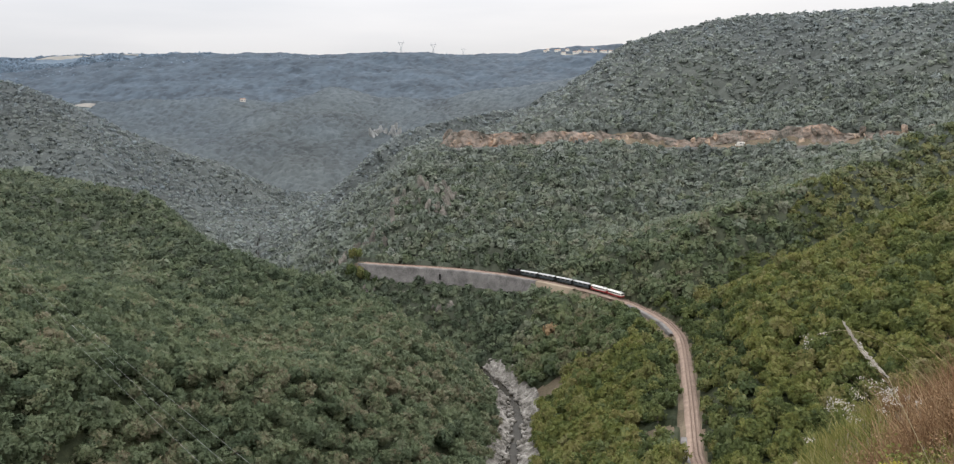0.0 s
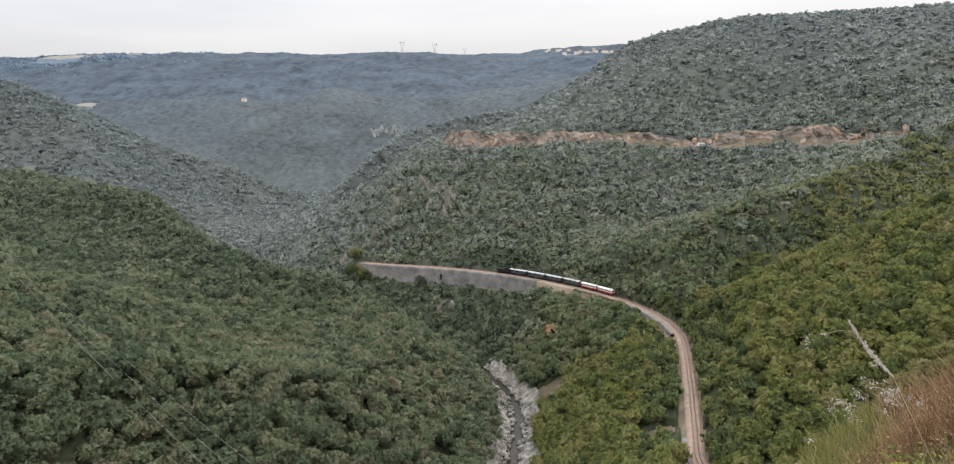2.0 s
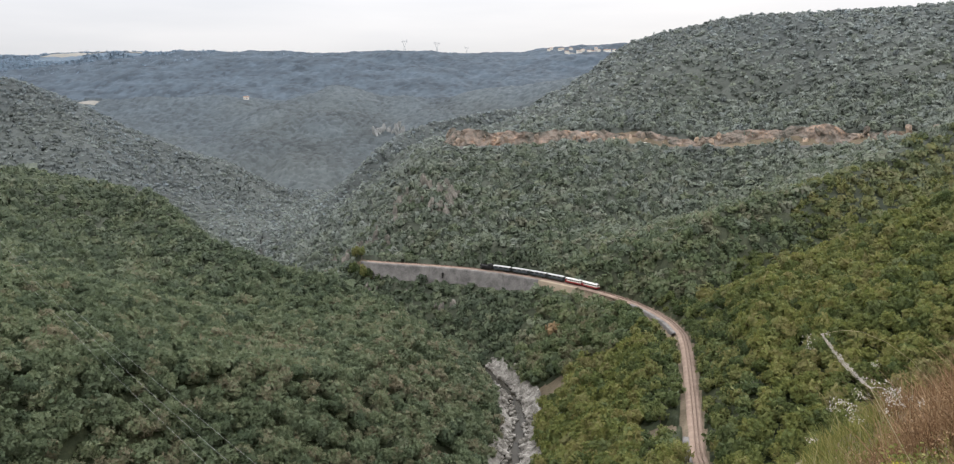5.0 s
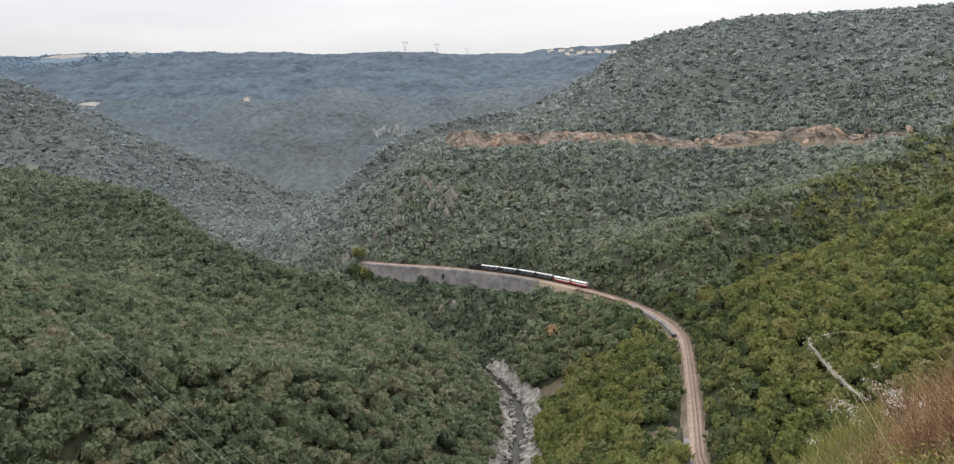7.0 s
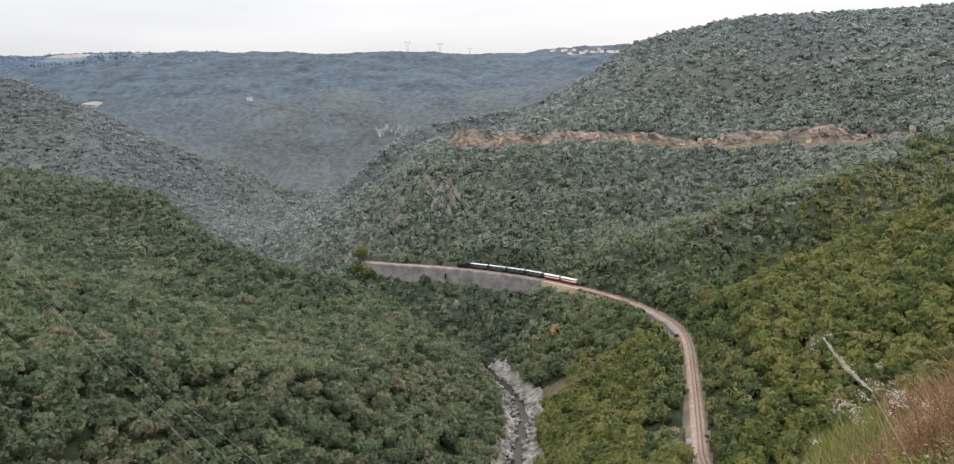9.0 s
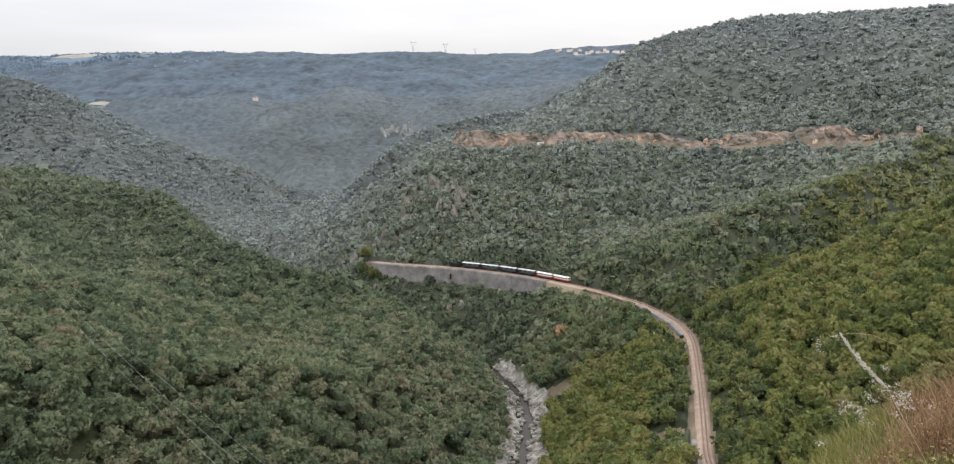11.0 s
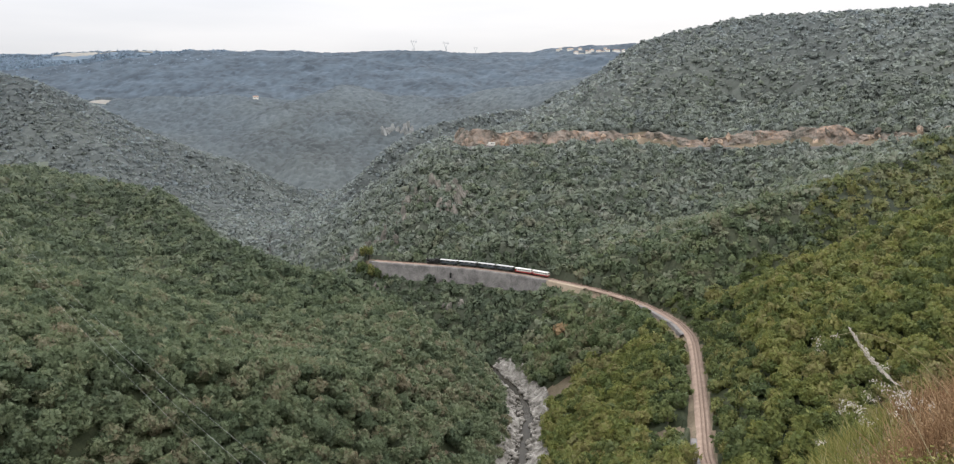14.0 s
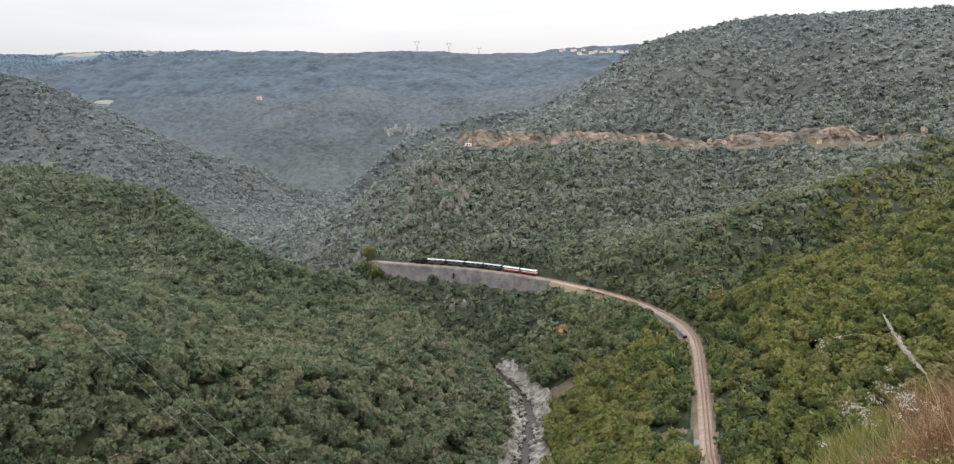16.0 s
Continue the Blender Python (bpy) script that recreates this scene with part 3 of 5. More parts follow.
def camera_sees(x, y, z):
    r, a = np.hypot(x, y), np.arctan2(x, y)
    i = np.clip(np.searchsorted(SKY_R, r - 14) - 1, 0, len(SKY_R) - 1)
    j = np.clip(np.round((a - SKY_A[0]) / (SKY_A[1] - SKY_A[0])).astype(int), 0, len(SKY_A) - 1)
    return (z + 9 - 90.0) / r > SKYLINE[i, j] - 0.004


PLAIN = []


def plant(ring, kinds, size, label, split, single=False, flat=1.0, rise=1.05):
    """Joins the trees of one ring into one wood for each hill; trees hidden from the camera are fewer and plainer."""
    x, y, rng = ring
    # a steep slope has more ground, and trees, than its plan
    z = land(x, y)[0]
    steep = np.sqrt(1 + ((land(x + 2, y)[0] - z) / 2) ** 2 + ((land(x, y + 2)[0] - z) / 2) ** 2) - 1
    more = np.concatenate([np.where(rng.rand(len(x)) < steep)[0], np.where(rng.rand(len(x)) < steep - 0.5)[0]])
    x, y = np.concatenate([x, x[more] + rng.normal(size=len(more)) * 1.3]), np.concatenate([y, y[more] + rng.normal(size=len(more)) * 1.3])
    rad = size * (0.78 + 0.56 * rng.rand(len(x)))
    ok = clear_of(x, y, rad)
    for cx, cy, lx, ly in FIELDS:
        ok &= ~((abs(x - cx) < lx * 1.05) & (y < cy + ly * 1.2) & (y > cy - ly * 3.5))
    if single:
        d, _, s = near_line(x, y, OPEN_TRACK, 60)
        mine = ok & (d < 27) & (y > 185) & (y < 345)
        pick = np.where(mine)[0]
        pick = pick[np.argsort(d[pick])][:300]
        TREE_SPOTS.extend((x[pick], y[pick], rng))
        ok[pick] = False
    x, y, rad = x[ok], y[ok], rad[ok]
    z, hill = land(x, y)
    group = np.array([split[list(HILLS)[i]] for i in hill])
    seen = camera_sees(x, y, z)
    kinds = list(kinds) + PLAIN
    # two thirds of the trees hidden from the camera are left out
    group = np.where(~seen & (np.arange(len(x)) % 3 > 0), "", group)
    r = np.hypot(x, y)
    edge = r + 90 * vnoise(x, y, 60) + 60 * vnoise(x, y, 14)
    group = np.where((group == "near") & (edge > 335 + 1.2 * np.maximum(x - 0.25 * y, 0)), "right", group)
    d, _, s = near_line(x, y, RIVER, 300)
    group = np.where((s > 0) & (r < 420) & (d < 1e3) & (group != ""), "left", group)
    # share of haze painted into each tree's colour, by distance from the camera
    haze_share = np.interp(r, [240, 330, 430, 560, 720, 900, 1400, 3000], [0.03, 0.12, 0.32, 0.50, 0.60, 0.66, 0.82, 1.0])
    haze_share = haze_share * np.where((group == "left") & (y < 470), 0.55, 1.0) + 0.10 * vnoise(x, y, 85) * (r < 1700)
    haze_share = np.clip(haze_share * np.where(group == "near", 0.55, 1.0) + 0.05 * rng.normal(size=len(x)) * (haze_share < 0.9), 0, 1)
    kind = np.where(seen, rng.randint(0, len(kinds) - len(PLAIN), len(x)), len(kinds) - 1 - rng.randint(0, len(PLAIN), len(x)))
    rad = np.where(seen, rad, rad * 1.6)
    turn, tall, tint = rng.rand(len(x)) * 6.28, 0.85 + 0.4 * rng.rand(len(x)), np.clip(0.5 + 0.30 * rng.normal(size=len(x)) + 0.5 * vnoise(x, y, 38), 0, 1)
    tint = np.clip(tint + np.where(group == "left", np.interp(r, [200, 270, 400], [0.20, 0.03, -0.22]), np.where(y < 480, 0.18, 0.0)), 0, 1)
    for g in sorted(set(group) - {""}):
        vs, qs, ts, ns, os, k = [], [], [], [], [], 0
        for i, (tv, tq, tn) in enumerate(kinds):
            m = np.where((group == g) & (kind == i))[0]
            if not len(m):
                continue
            c, s = np.cos(turn[m])[:, None], np.sin(turn[m])[:, None]
            vx, vy = tv[None, :, 0] * c - tv[None, :, 1] * s, tv[None, :, 0] * s + tv[None, :, 1] * c
            v = np.stack([x[m, None] + vx * rad[m, None], y[m, None] + vy * rad[m, None],
                          z[m, None] + (tv[None, :, 2] * tall[m, None] + rise) * flat * rad[m, None]], -1)
            vs.append(v.reshape(-1, 3))
            qs.append((tq[None] + (np.arange(len(m)) * len(tv))[:, None, None] + k).reshape(-1, 4))
            ns.append(np.stack([tn[None, :, 0] * c - tn[None, :, 1] * s, tn[None, :, 0] * s + tn[None, :, 1] * c, np.repeat(tn[None, :, 2], len(m), 0)], -1).reshape(-1, 3))
            os.append(np.repeat(haze_share[m], len(tv)))
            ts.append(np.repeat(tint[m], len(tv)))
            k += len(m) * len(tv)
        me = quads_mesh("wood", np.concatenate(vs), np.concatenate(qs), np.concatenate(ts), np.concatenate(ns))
        me.attributes.new("haze_share", "FLOAT", "POINT").data.foreach_set("value", np.concatenate(os).astype(np.float32))
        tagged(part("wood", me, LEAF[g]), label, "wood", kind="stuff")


TREE_SPOTS = []
SPLIT = {"spur": "left", "left": "left", "midleft": "left", "right": "right", "near": "near", "lookout": "near", "middle": "right", "far": "right"}
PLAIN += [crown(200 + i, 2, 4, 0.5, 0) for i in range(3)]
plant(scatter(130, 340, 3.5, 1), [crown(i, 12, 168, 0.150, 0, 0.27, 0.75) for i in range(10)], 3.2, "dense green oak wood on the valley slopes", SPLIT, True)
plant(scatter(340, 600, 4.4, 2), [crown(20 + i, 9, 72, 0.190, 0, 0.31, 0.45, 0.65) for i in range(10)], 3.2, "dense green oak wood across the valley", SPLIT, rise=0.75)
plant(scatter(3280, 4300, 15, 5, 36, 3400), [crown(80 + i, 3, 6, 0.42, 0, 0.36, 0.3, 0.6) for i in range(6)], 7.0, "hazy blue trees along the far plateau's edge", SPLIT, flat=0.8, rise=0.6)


def canopy(r0, r1, turn, step, cell, tall, label):
    """The closed roof of a distant wood: one rounded, uneven treetop beside another."""
    az, rr = np.radians(np.arange(-37.5, 37.5, turn)), np.arange(r0, r1 + step, step)
    a, r = np.meshgrid(az, rr)
    x, y = r * np.sin(a), r * np.cos(a)
    tab = np.random.RandomState(77).rand(4, 256, 256)
    i, j = np.floor(x / cell).astype(int), np.floor(y / cell).astype(int)
    best, tint = np.full(x.shape, 0.0), np.full(x.shape, 0.3)
    for di in (-1, 0, 1):
        for dj in (-1, 0, 1):
            jx, jy, big, tn = tab[:, (i + di) % 256, (j + dj) % 256]
            big = 0.7 + 0.6 * big
            d = np.hypot(x - (i + di + jx) * cell, y - (j + dj + jy) * cell) / (cell * 0.85 * big)
            h = tall * big * np.sqrt(np.maximum(0, 1 - d * d))
            m = h > best
            best[m], tint[m] = h[m], tn[m]
    z = land(x, y)[0]
    best = best + tall * (0.42 * vnoise(x, y, cell * 0.42) + 0.6 * vnoise(x, y, cell * 2.7) + 0.45)
    ok = clear_of(x, y, np.full(x.shape, cell * 0.4))
    for cx, cy, lx, ly in FIELDS:
        ok &= ~((abs(x - cx) < lx * 1.05) & (y < cy + ly * 1.2) & (y > cy - ly * 3.5))
    z = z + np.where(ok, best, -2.5)
    me = quads_mesh("wood", np.stack([x, y, z], -1).reshape(-1, 3), grid_quads(len(rr), len(az)), np.clip(0.25 + 0.5 * tint + 0.5 * vnoise(x, y, 60), 0, 1).ravel())
    # the same distance haze goes into the treetop colours
    haze_share = np.interp(r, [240, 330, 430, 560, 720, 900, 1400, 3000], [0.03, 0.12, 0.32, 0.50, 0.60, 0.66, 0.82, 1.0]) + 0.10 * vnoise(x, y, 85) * (r < 1700)
    me.attributes.new("haze_share", "FLOAT", "POINT").data.foreach_set("value", np.clip(haze_share, 0, 1).ravel().astype(np.float32))
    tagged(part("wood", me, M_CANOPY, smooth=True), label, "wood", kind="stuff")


plant(scatter(600, 1020, 5.1, 3), [crown(40 + i, 6, 18, 0.30, 0, 0.36, 0.3, 0.82) for i in range(8)], 3.0, "dense wood on the distant hillsides, greyed by painted haze", SPLIT, flat=0.8, rise=1.05)
# leafy sheets added under the crowns to fill the dark gaps between them
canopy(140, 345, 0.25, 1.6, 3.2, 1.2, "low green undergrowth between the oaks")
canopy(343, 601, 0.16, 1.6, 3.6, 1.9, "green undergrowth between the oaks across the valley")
canopy(598, 1020, 0.13, 1.6, 4.6, 2.4, "undergrowth of the distant hillsides, greyed by painted haze")
canopy(1018, 1760, 0.11, 2.6, 5.6, 4.4, "wood on the hills beyond, turned blue-green by painted haze")
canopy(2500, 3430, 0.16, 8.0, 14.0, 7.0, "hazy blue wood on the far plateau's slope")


# ---------------------------------------------------------------- single trees along the railway
M_BARK = shade("grey oak bark", [(0.3, (0.09, 0.075, 0.06)), (0.7, (0.19, 0.165, 0.135))], 3.0, 0.95, 0, 0.8, 8)


def tree_parts(seed):
    """Meshes of one tree of unit crown radius: a tapered trunk with limbs, and a crown of leafy sprays."""
    rng = random.Random(seed)
    bm = tube((0, 0, -0.3), (rng.uniform(-0.06, 0.06), rng.uniform(-0.06, 0.06), 1.0), 0.10, 0.055, 7)
    for i in range(5):
        a, z0 = i * 2.4 + rng.random(), rng.uniform(0.45, 0.85)
        tube((0, 0, z0), (0.55 * math.cos(a), 0.55 * math.sin(a), z0 + rng.uniform(0.35, 0.7)), 0.05, 0.018, 5, bm)
    v, q, soft = crown(100 + seed, 12, 216, 0.145, 0, 0.27, 0.75)
    v = v + (0, 0, 1.05)
    return mesh_of("trunk", bm), quads_mesh("crown", v, q, None, soft)


TREE_KINDS = [tree_parts(i) for i in range(7)]
M_RUST = foliage("withered leaves", (0.20, 0.135, 0.075), (0.29, 0.20, 0.11), (0.36, 0.26, 0.15), 0.3)


def oak_tree(x, y, z, r, turn, tall, kind, leaves, label):
    ob = new("oak_tree")
    tr, cr = TREE_KINDS[kind]
    part("trunk", tr, M_BARK, ob)
    c = part("crown", cr.copy() if leaves is M_RUST else cr, leaves, ob)
    ob.matrix_basis = pose(x, y, z, 0, 0, turn) @ Matrix.Diagonal((r, r, r * tall, 1))
    return tagged(ob, label, "tree", "trees along the railway")


def single_trees():
    x, y, rng = TREE_SPOTS
    z = land(x, y)[0]
    for i in range(len(x)):
        r = 2.0 + 1.5 * rng.rand()
        tall = 0.85 + 0.35 * rng.rand()
        label = "tall broad-crowned green oak beside the railway" if r > 2.9 else "small rounded green oak beside the railway"
        oak_tree(x[i], y[i], z[i], r, rng.rand() * 360, tall, rng.randint(7), LEAF_TREE, label)
    zz = float(land(np.array([34.6]), np.array([334.9]))[0][0])
    oak_tree(34.6, 334.9, zz + 0.9, 4.0, 30, 1.25, 2, M_RUST, "withered rust-brown oak among green trees")
    for k, (tx, ty, r) in enumerate(((-61, 428, 3.2), (-65, 431.5, 3.6), (-69, 435, 3.6), (-72, 439, 3.8), (-67, 440, 3.0), (-71, 444, 3.6), (-56, 425, 2.6))):
        oak_tree(tx, ty, float(land(np.array([tx * 1.0]), np.array([ty * 1.0]))[0][0]), r, 47 * k, 1.55, k % 7, LEAF_TREE, "green oak at the end of the stone retaining wall")


single_trees()


# ---------------------------------------------------------------- rocks
def boulder(seed, sub=2, rough=0.5):
    bm = bmesh.new()
    bmesh.ops.create_icosphere(bm, subdivisions=sub, radius=1)
    off = Vector((seed * 7.3, seed * 1.7, seed * 3.1))
    for v in bm.verts:
        v.co *= 1 + rough * noise.noise(v.co * 0.9 + off) + rough * 0.6 * noise.noise(v.co * 2.3 + off)
        v.co.z = round(v.co.z * 3) / 3 * 0.45 + v.co.z * 0.55
    return mesh_of("rock", bm)


PALE_ROCKS = [boulder(i, 3, 0.75) for i in range(6)]
ROCKS, BLOCKS = [boulder(i, 3, 0.75) for i in range(6)], [boulder(20 + i, 2, 0.7) for i in range(6)]


def rock_outcrops():
    rng = random.Random(8)
    spots = [(-25, 488, 4.4, 8, 18), (-48, 492, 4.6, 11, 14), (-58, 476, 4.2, 9, 12), (-80, 480, 4.4, 11, 14), (-24, 472, 4.0, 8, 9), (-27, 398, 3.2, 6, 6), (-52, 418, 3.2, 7, 6), (-144, 1268, 9, 16, 12), (-178, 486, 2.0, 4, 3)]
    for cx, cy, size, reach, n in spots:
        for _ in range(n):
            x, y = cx + rng.gauss(0, reach), cy + rng.gauss(0, reach * 0.5)
            z = float(land(np.array([x]), np.array([y]))[0][0])
            s = size * rng.uniform(0.4, 1.0)
            pale = cy > 1000
            ob = part("rock_outcrop", (PALE_ROCKS if pale else ROCKS)[rng.randrange(6)], M_CRAG_PALE if pale else M_CRAG)
            ob.matrix_basis = pose(x, y, z + s * 0.55, rng.uniform(-20, 20), rng.uniform(-20, 20), rng.uniform(0, 360)) @ Matrix.Diagonal((s * 0.6, s * 0.5, s * 1.5, 1))
            tagged(ob, "jagged grey rock outcrop standing among the trees", "rock", "rock outcrops")


rock_outcrops()


def road_rocks():
    """Loose blocks and ribs on the cut above the road."""
    rng = random.Random(14)
    h = heading(ROAD)
    for _ in range(90):
        i = rng.randrange(int(len(ROAD) * 0.22), int(len(ROAD) * 0.84))
        o = rng.uniform(5.0, 8.5)
        x, y = ROAD[i, 0] + h[i][1] * o * SIDE, ROAD[i, 1] - h[i][0] * o * SIDE
        z = ROAD[i, 2] + (o - 4.6) * 2.0 + rng.uniform(-1, 1)
        s = rng.uniform(0.8, 2.6)
        ob = part("rock_block", BLOCKS[rng.randrange(6)], M_ROCK_PALE)
        ob.matrix_basis = pose(x, y, z, rng.uniform(-25, 25), rng.uniform(-25, 25), rng.uniform(0, 360)) @ Matrix.Diagonal((s, s * 0.7, s * 1.2, 1))
        tagged(ob, "fractured ochre rock block in the road cutting", "rock", "rocks of the road cutting")


M_ROCK_PALE = shade("broken ochre rock", [(0.30, (0.12, 0.105, 0.088)), (0.5, (0.25, 0.20, 0.155)), (0.72, (0.44, 0.33, 0.24))], 0.25, 0.95, 0, 1.0, 6, rnd=0.35)
road_rocks()


def river_boulders():
    rng = np.random.RandomState(4)
    v0, q0 = cube_sphere(1, rng, 0.5)
    line = RIVER[48:104]
    h = heading(line)
    vs, qs, k = [], [], 0
    for _ in range(900):
        i = rng.randint(len(line))
        o = rng.normal() * 2.2
        o += math.copysign(1.7, o) * (line[i, 1] > 250 or rng.rand() < 0.6)
        p = line[i, :2] + h[i] * rng.rand() * 3 + np.array([-h[i][1], h[i][0]]) * o
        s = 0.3 + 1.3 * rng.rand() ** 3
        a = rng.rand() * 6.28
        v = v0 * (1 + 0.35 * (rng.rand(len(v0), 1) - 0.5)) * (s, s * 0.8, s * 0.6)
        v = np.stack([v[:, 0] * math.cos(a) - v[:, 1] * math.sin(a), v[:, 0] * math.sin(a) + v[:, 1] * math.cos(a), v[:, 2]], 1)
        vs.append(v + (p[0], p[1], line[i, 2] + max(0, abs(o) - 3) * 0.5 + 0.15))
        qs.append(q0 + k)
        k += len(v0)
    tagged(part("boulders", quads_mesh("boulders", np.concatenate(vs), np.concatenate(qs)), M_BED), "pale boulders strewn along the river", "boulders", kind="stuff")


river_boulders()

# ---------------------------------------------------------------- the train
M_BLACK = shade("sooty black paint", [(0.3, (0.012, 0.012, 0.012)), (0.7, (0.035, 0.034, 0.033))], 1.5, 0.5, 0, 0.2, 6, rnd=0.02)
M_COACH = shade("dark blue-green coach paint", [(0.3, (0.045, 0.055, 0.062)), (0.7, (0.085, 0.095, 0.10))], 1.2, 0.45, 0, 0.1, 6, rnd=0.05)
M_BAND = shade("dull cream panel paint", [(0.3, (0.24, 0.23, 0.21)), (0.7, (0.36, 0.35, 0.32))], 1.2, 0.5, 0, 0.1, 6, rnd=0.05)
M_ROOF = shade("pale grey roof sheet", [(0.3, (0.34, 0.345, 0.34)), (0.7, (0.48, 0.48, 0.465))], 0.8, 0.6, 0, 0.1, 6, rnd=0.1)
M_RED = shade("red railcar paint", [(0.3, (0.26, 0.028, 0.030)), (0.7, (0.38, 0.050, 0.048))], 1.2, 0.4, 0, 0.1, 6, rnd=0.05)
M_WHITE = shade("cream railcar paint", [(0.3, (0.62, 0.60, 0.54)), (0.7, (0.76, 0.74, 0.69))], 1.2, 0.45, 0, 0.1, 6, rnd=0.05)
M_IRON = shade("greasy iron", [(0.3, (0.02, 0.018, 0.016)), (0.7, (0.05, 0.045, 0.04))], 3.0, 0.6, 0.4, 0.2, 6, rnd=0.05)
M_GLASS = shade("dark window glass", [(0.3, (0.015, 0.018, 0.020)), (0.7, (0.03, 0.034, 0.036))], 1.0, 0.08, 0, 0.0, 6, rnd=0.05)
M_COAL = shade("coal", [(0.3, (0.008, 0.008, 0.008)), (0.7, (0.03, 0.03, 0.03))], 6.0, 0.8, 0, 1.0, 4, rnd=0.05)


def wheel(name, x, y, r, parent):
    """A spoked wheel: tyre and hub with spokes, on one axle end."""
    bm = tube((x, y - 0.06, r), (x, y + 0.06, r), r, r, 16)
    tube((x, y - 0.10, r), (x, y + 0.10, r), r * 0.3, r * 0.3, 10, bm)
    return part(name, bm, M_IRON, parent)


def bogie(x, parent):
    fr = part("bogie", box(x, 0, 0.62, 1.9, 1.5, 0.16, 0.03), M_IRON, parent)
    for dx in (-0.65, 0.65):
        for y in (-0.53, 0.53):
            wheel("wheel", x + dx, y, 0.38, fr)


def locomotive():
    ob = tagged(new("steam_locomotive"), "sooty black steam locomotive with cab, pulling the train", "locomotive")
    part("running_board", box(0, 0, 1.12, 7.9, 2.1, 0.10, 0.02), M_BLACK, ob)
    part("frame", box(0, 0, 0.85, 7.4, 0.9, 0.40, 0.03), M_IRON, ob)
    part("boiler", tube((-1.4, 0, 2.05), (2.9, 0, 2.05), 0.62, 0.62, 24), M_BLACK, ob, smooth=False)
    part("smokebox", tube((2.9, 0, 2.05), (3.7, 0, 2.05), 0.68, 0.66, 24), M_BLACK, ob)
    part("chimney", tube((3.3, 0, 2.6), (3.3, 0, 3.45), 0.20, 0.28, 16), M_BLACK, ob)
    part("steam_dome", tube((1.2, 0, 2.55), (1.2, 0, 3.15), 0.34, 0.24, 16), M_BLACK, ob)
    part("sand_dome", tube((0.1, 0, 2.55), (0.1, 0, 3.0), 0.28, 0.20, 16), M_BLACK, ob)
    for y in (-0.86, 0.86):
        part("side_tank", box(0.5, y, 1.72, 3.6, 0.42, 1.15, 0.04), M_BLACK, ob)
        part("cylinder", tube((2.6, y, 0.75), (3.4, y, 0.75), 0.26, 0.26, 14), M_BLACK, ob)
        part("coupling_rod", box(0.3, y * 0.78, 0.55, 4.4, 0.06, 0.10), M_IRON, ob)
    cab = part("cab", box(-2.2, 0, 2.2, 1.7, 2.15, 2.1, 0.04), M_BLACK, ob)
    part("cab_roof", box(-2.2, 0, 3.32, 2.1, 2.35, 0.12, 0.05), M_BLACK, ob)
    for y in (-1.085, 1.085):
        part("cab_window", box(-2.1, y, 2.65, 0.7, 0.02, 0.6), M_GLASS, cab)
    part("coal_bunker", box(-3.45, 0, 1.95, 0.8, 2.05, 1.55, 0.04), M_BLACK, ob)
    bm = bmesh.new()
    bmesh.ops.create_icosphere(bm, subdivisions=2, radius=0.5, matrix=Matrix.LocRotScale((-3.45, 0, 2.7), None, (0.7, 1.8, 0.5)))
    part("coal", bm, M_COAL, ob)
    part("headlamp", tube((3.75, 0, 2.9), (3.95, 0, 2.9), 0.13, 0.15, 12), M_ROOF, ob)
    for x in (3.97, -3.92):
        part("buffer", tube((x - 0.08, 0, 0.8), (x + 0.1, 0, 0.8), 0.22, 0.22, 12), M_IRON, ob)
    for x in (2.6, 1.6, 0.6, -0.6, -1.6, -2.6):
        for y in (-0.56, 0.56):
            wheel("driving_wheel", x, y, 0.47, ob)
    return ob


def roof_shell(length, width, z, rise):
    """A bowed roof with thickness and overhang."""
    bm = bmesh.new()
    n = 9
    rows = []
    for x in (-length / 2, length / 2):
        up, lo = [], []
        for i in range(n):
            a = (i / (n - 1) - 0.5) * 2
            yy, zz = a * width / 2, z + rise * (1 - a * a)
            up.append(bm.verts.new((x, yy, zz + 0.06)))
            lo.append(bm.verts.new((x, yy, zz - 0.02)))
        rows.append((up, lo))
    for i in range(n - 1):
        bm.faces.new((rows[0][0][i], rows[1][0][i], rows[1][0][i + 1], rows[0][0][i + 1]))
        bm.faces.new((rows[0][1][i + 1], rows[1][1][i + 1], rows[1][1][i], rows[0][1][i]))
        for u, l in rows:
            bm.faces.new((u[i], u[i + 1], l[i + 1], l[i]))
    for i in (0, n - 1):
        bm.faces.new((rows[0][0][i], rows[0][1][i], rows[1][1][i], rows[1][0][i]))
    bmesh.ops.recalc_face_normals(bm, faces=bm.faces[:])
    return bm


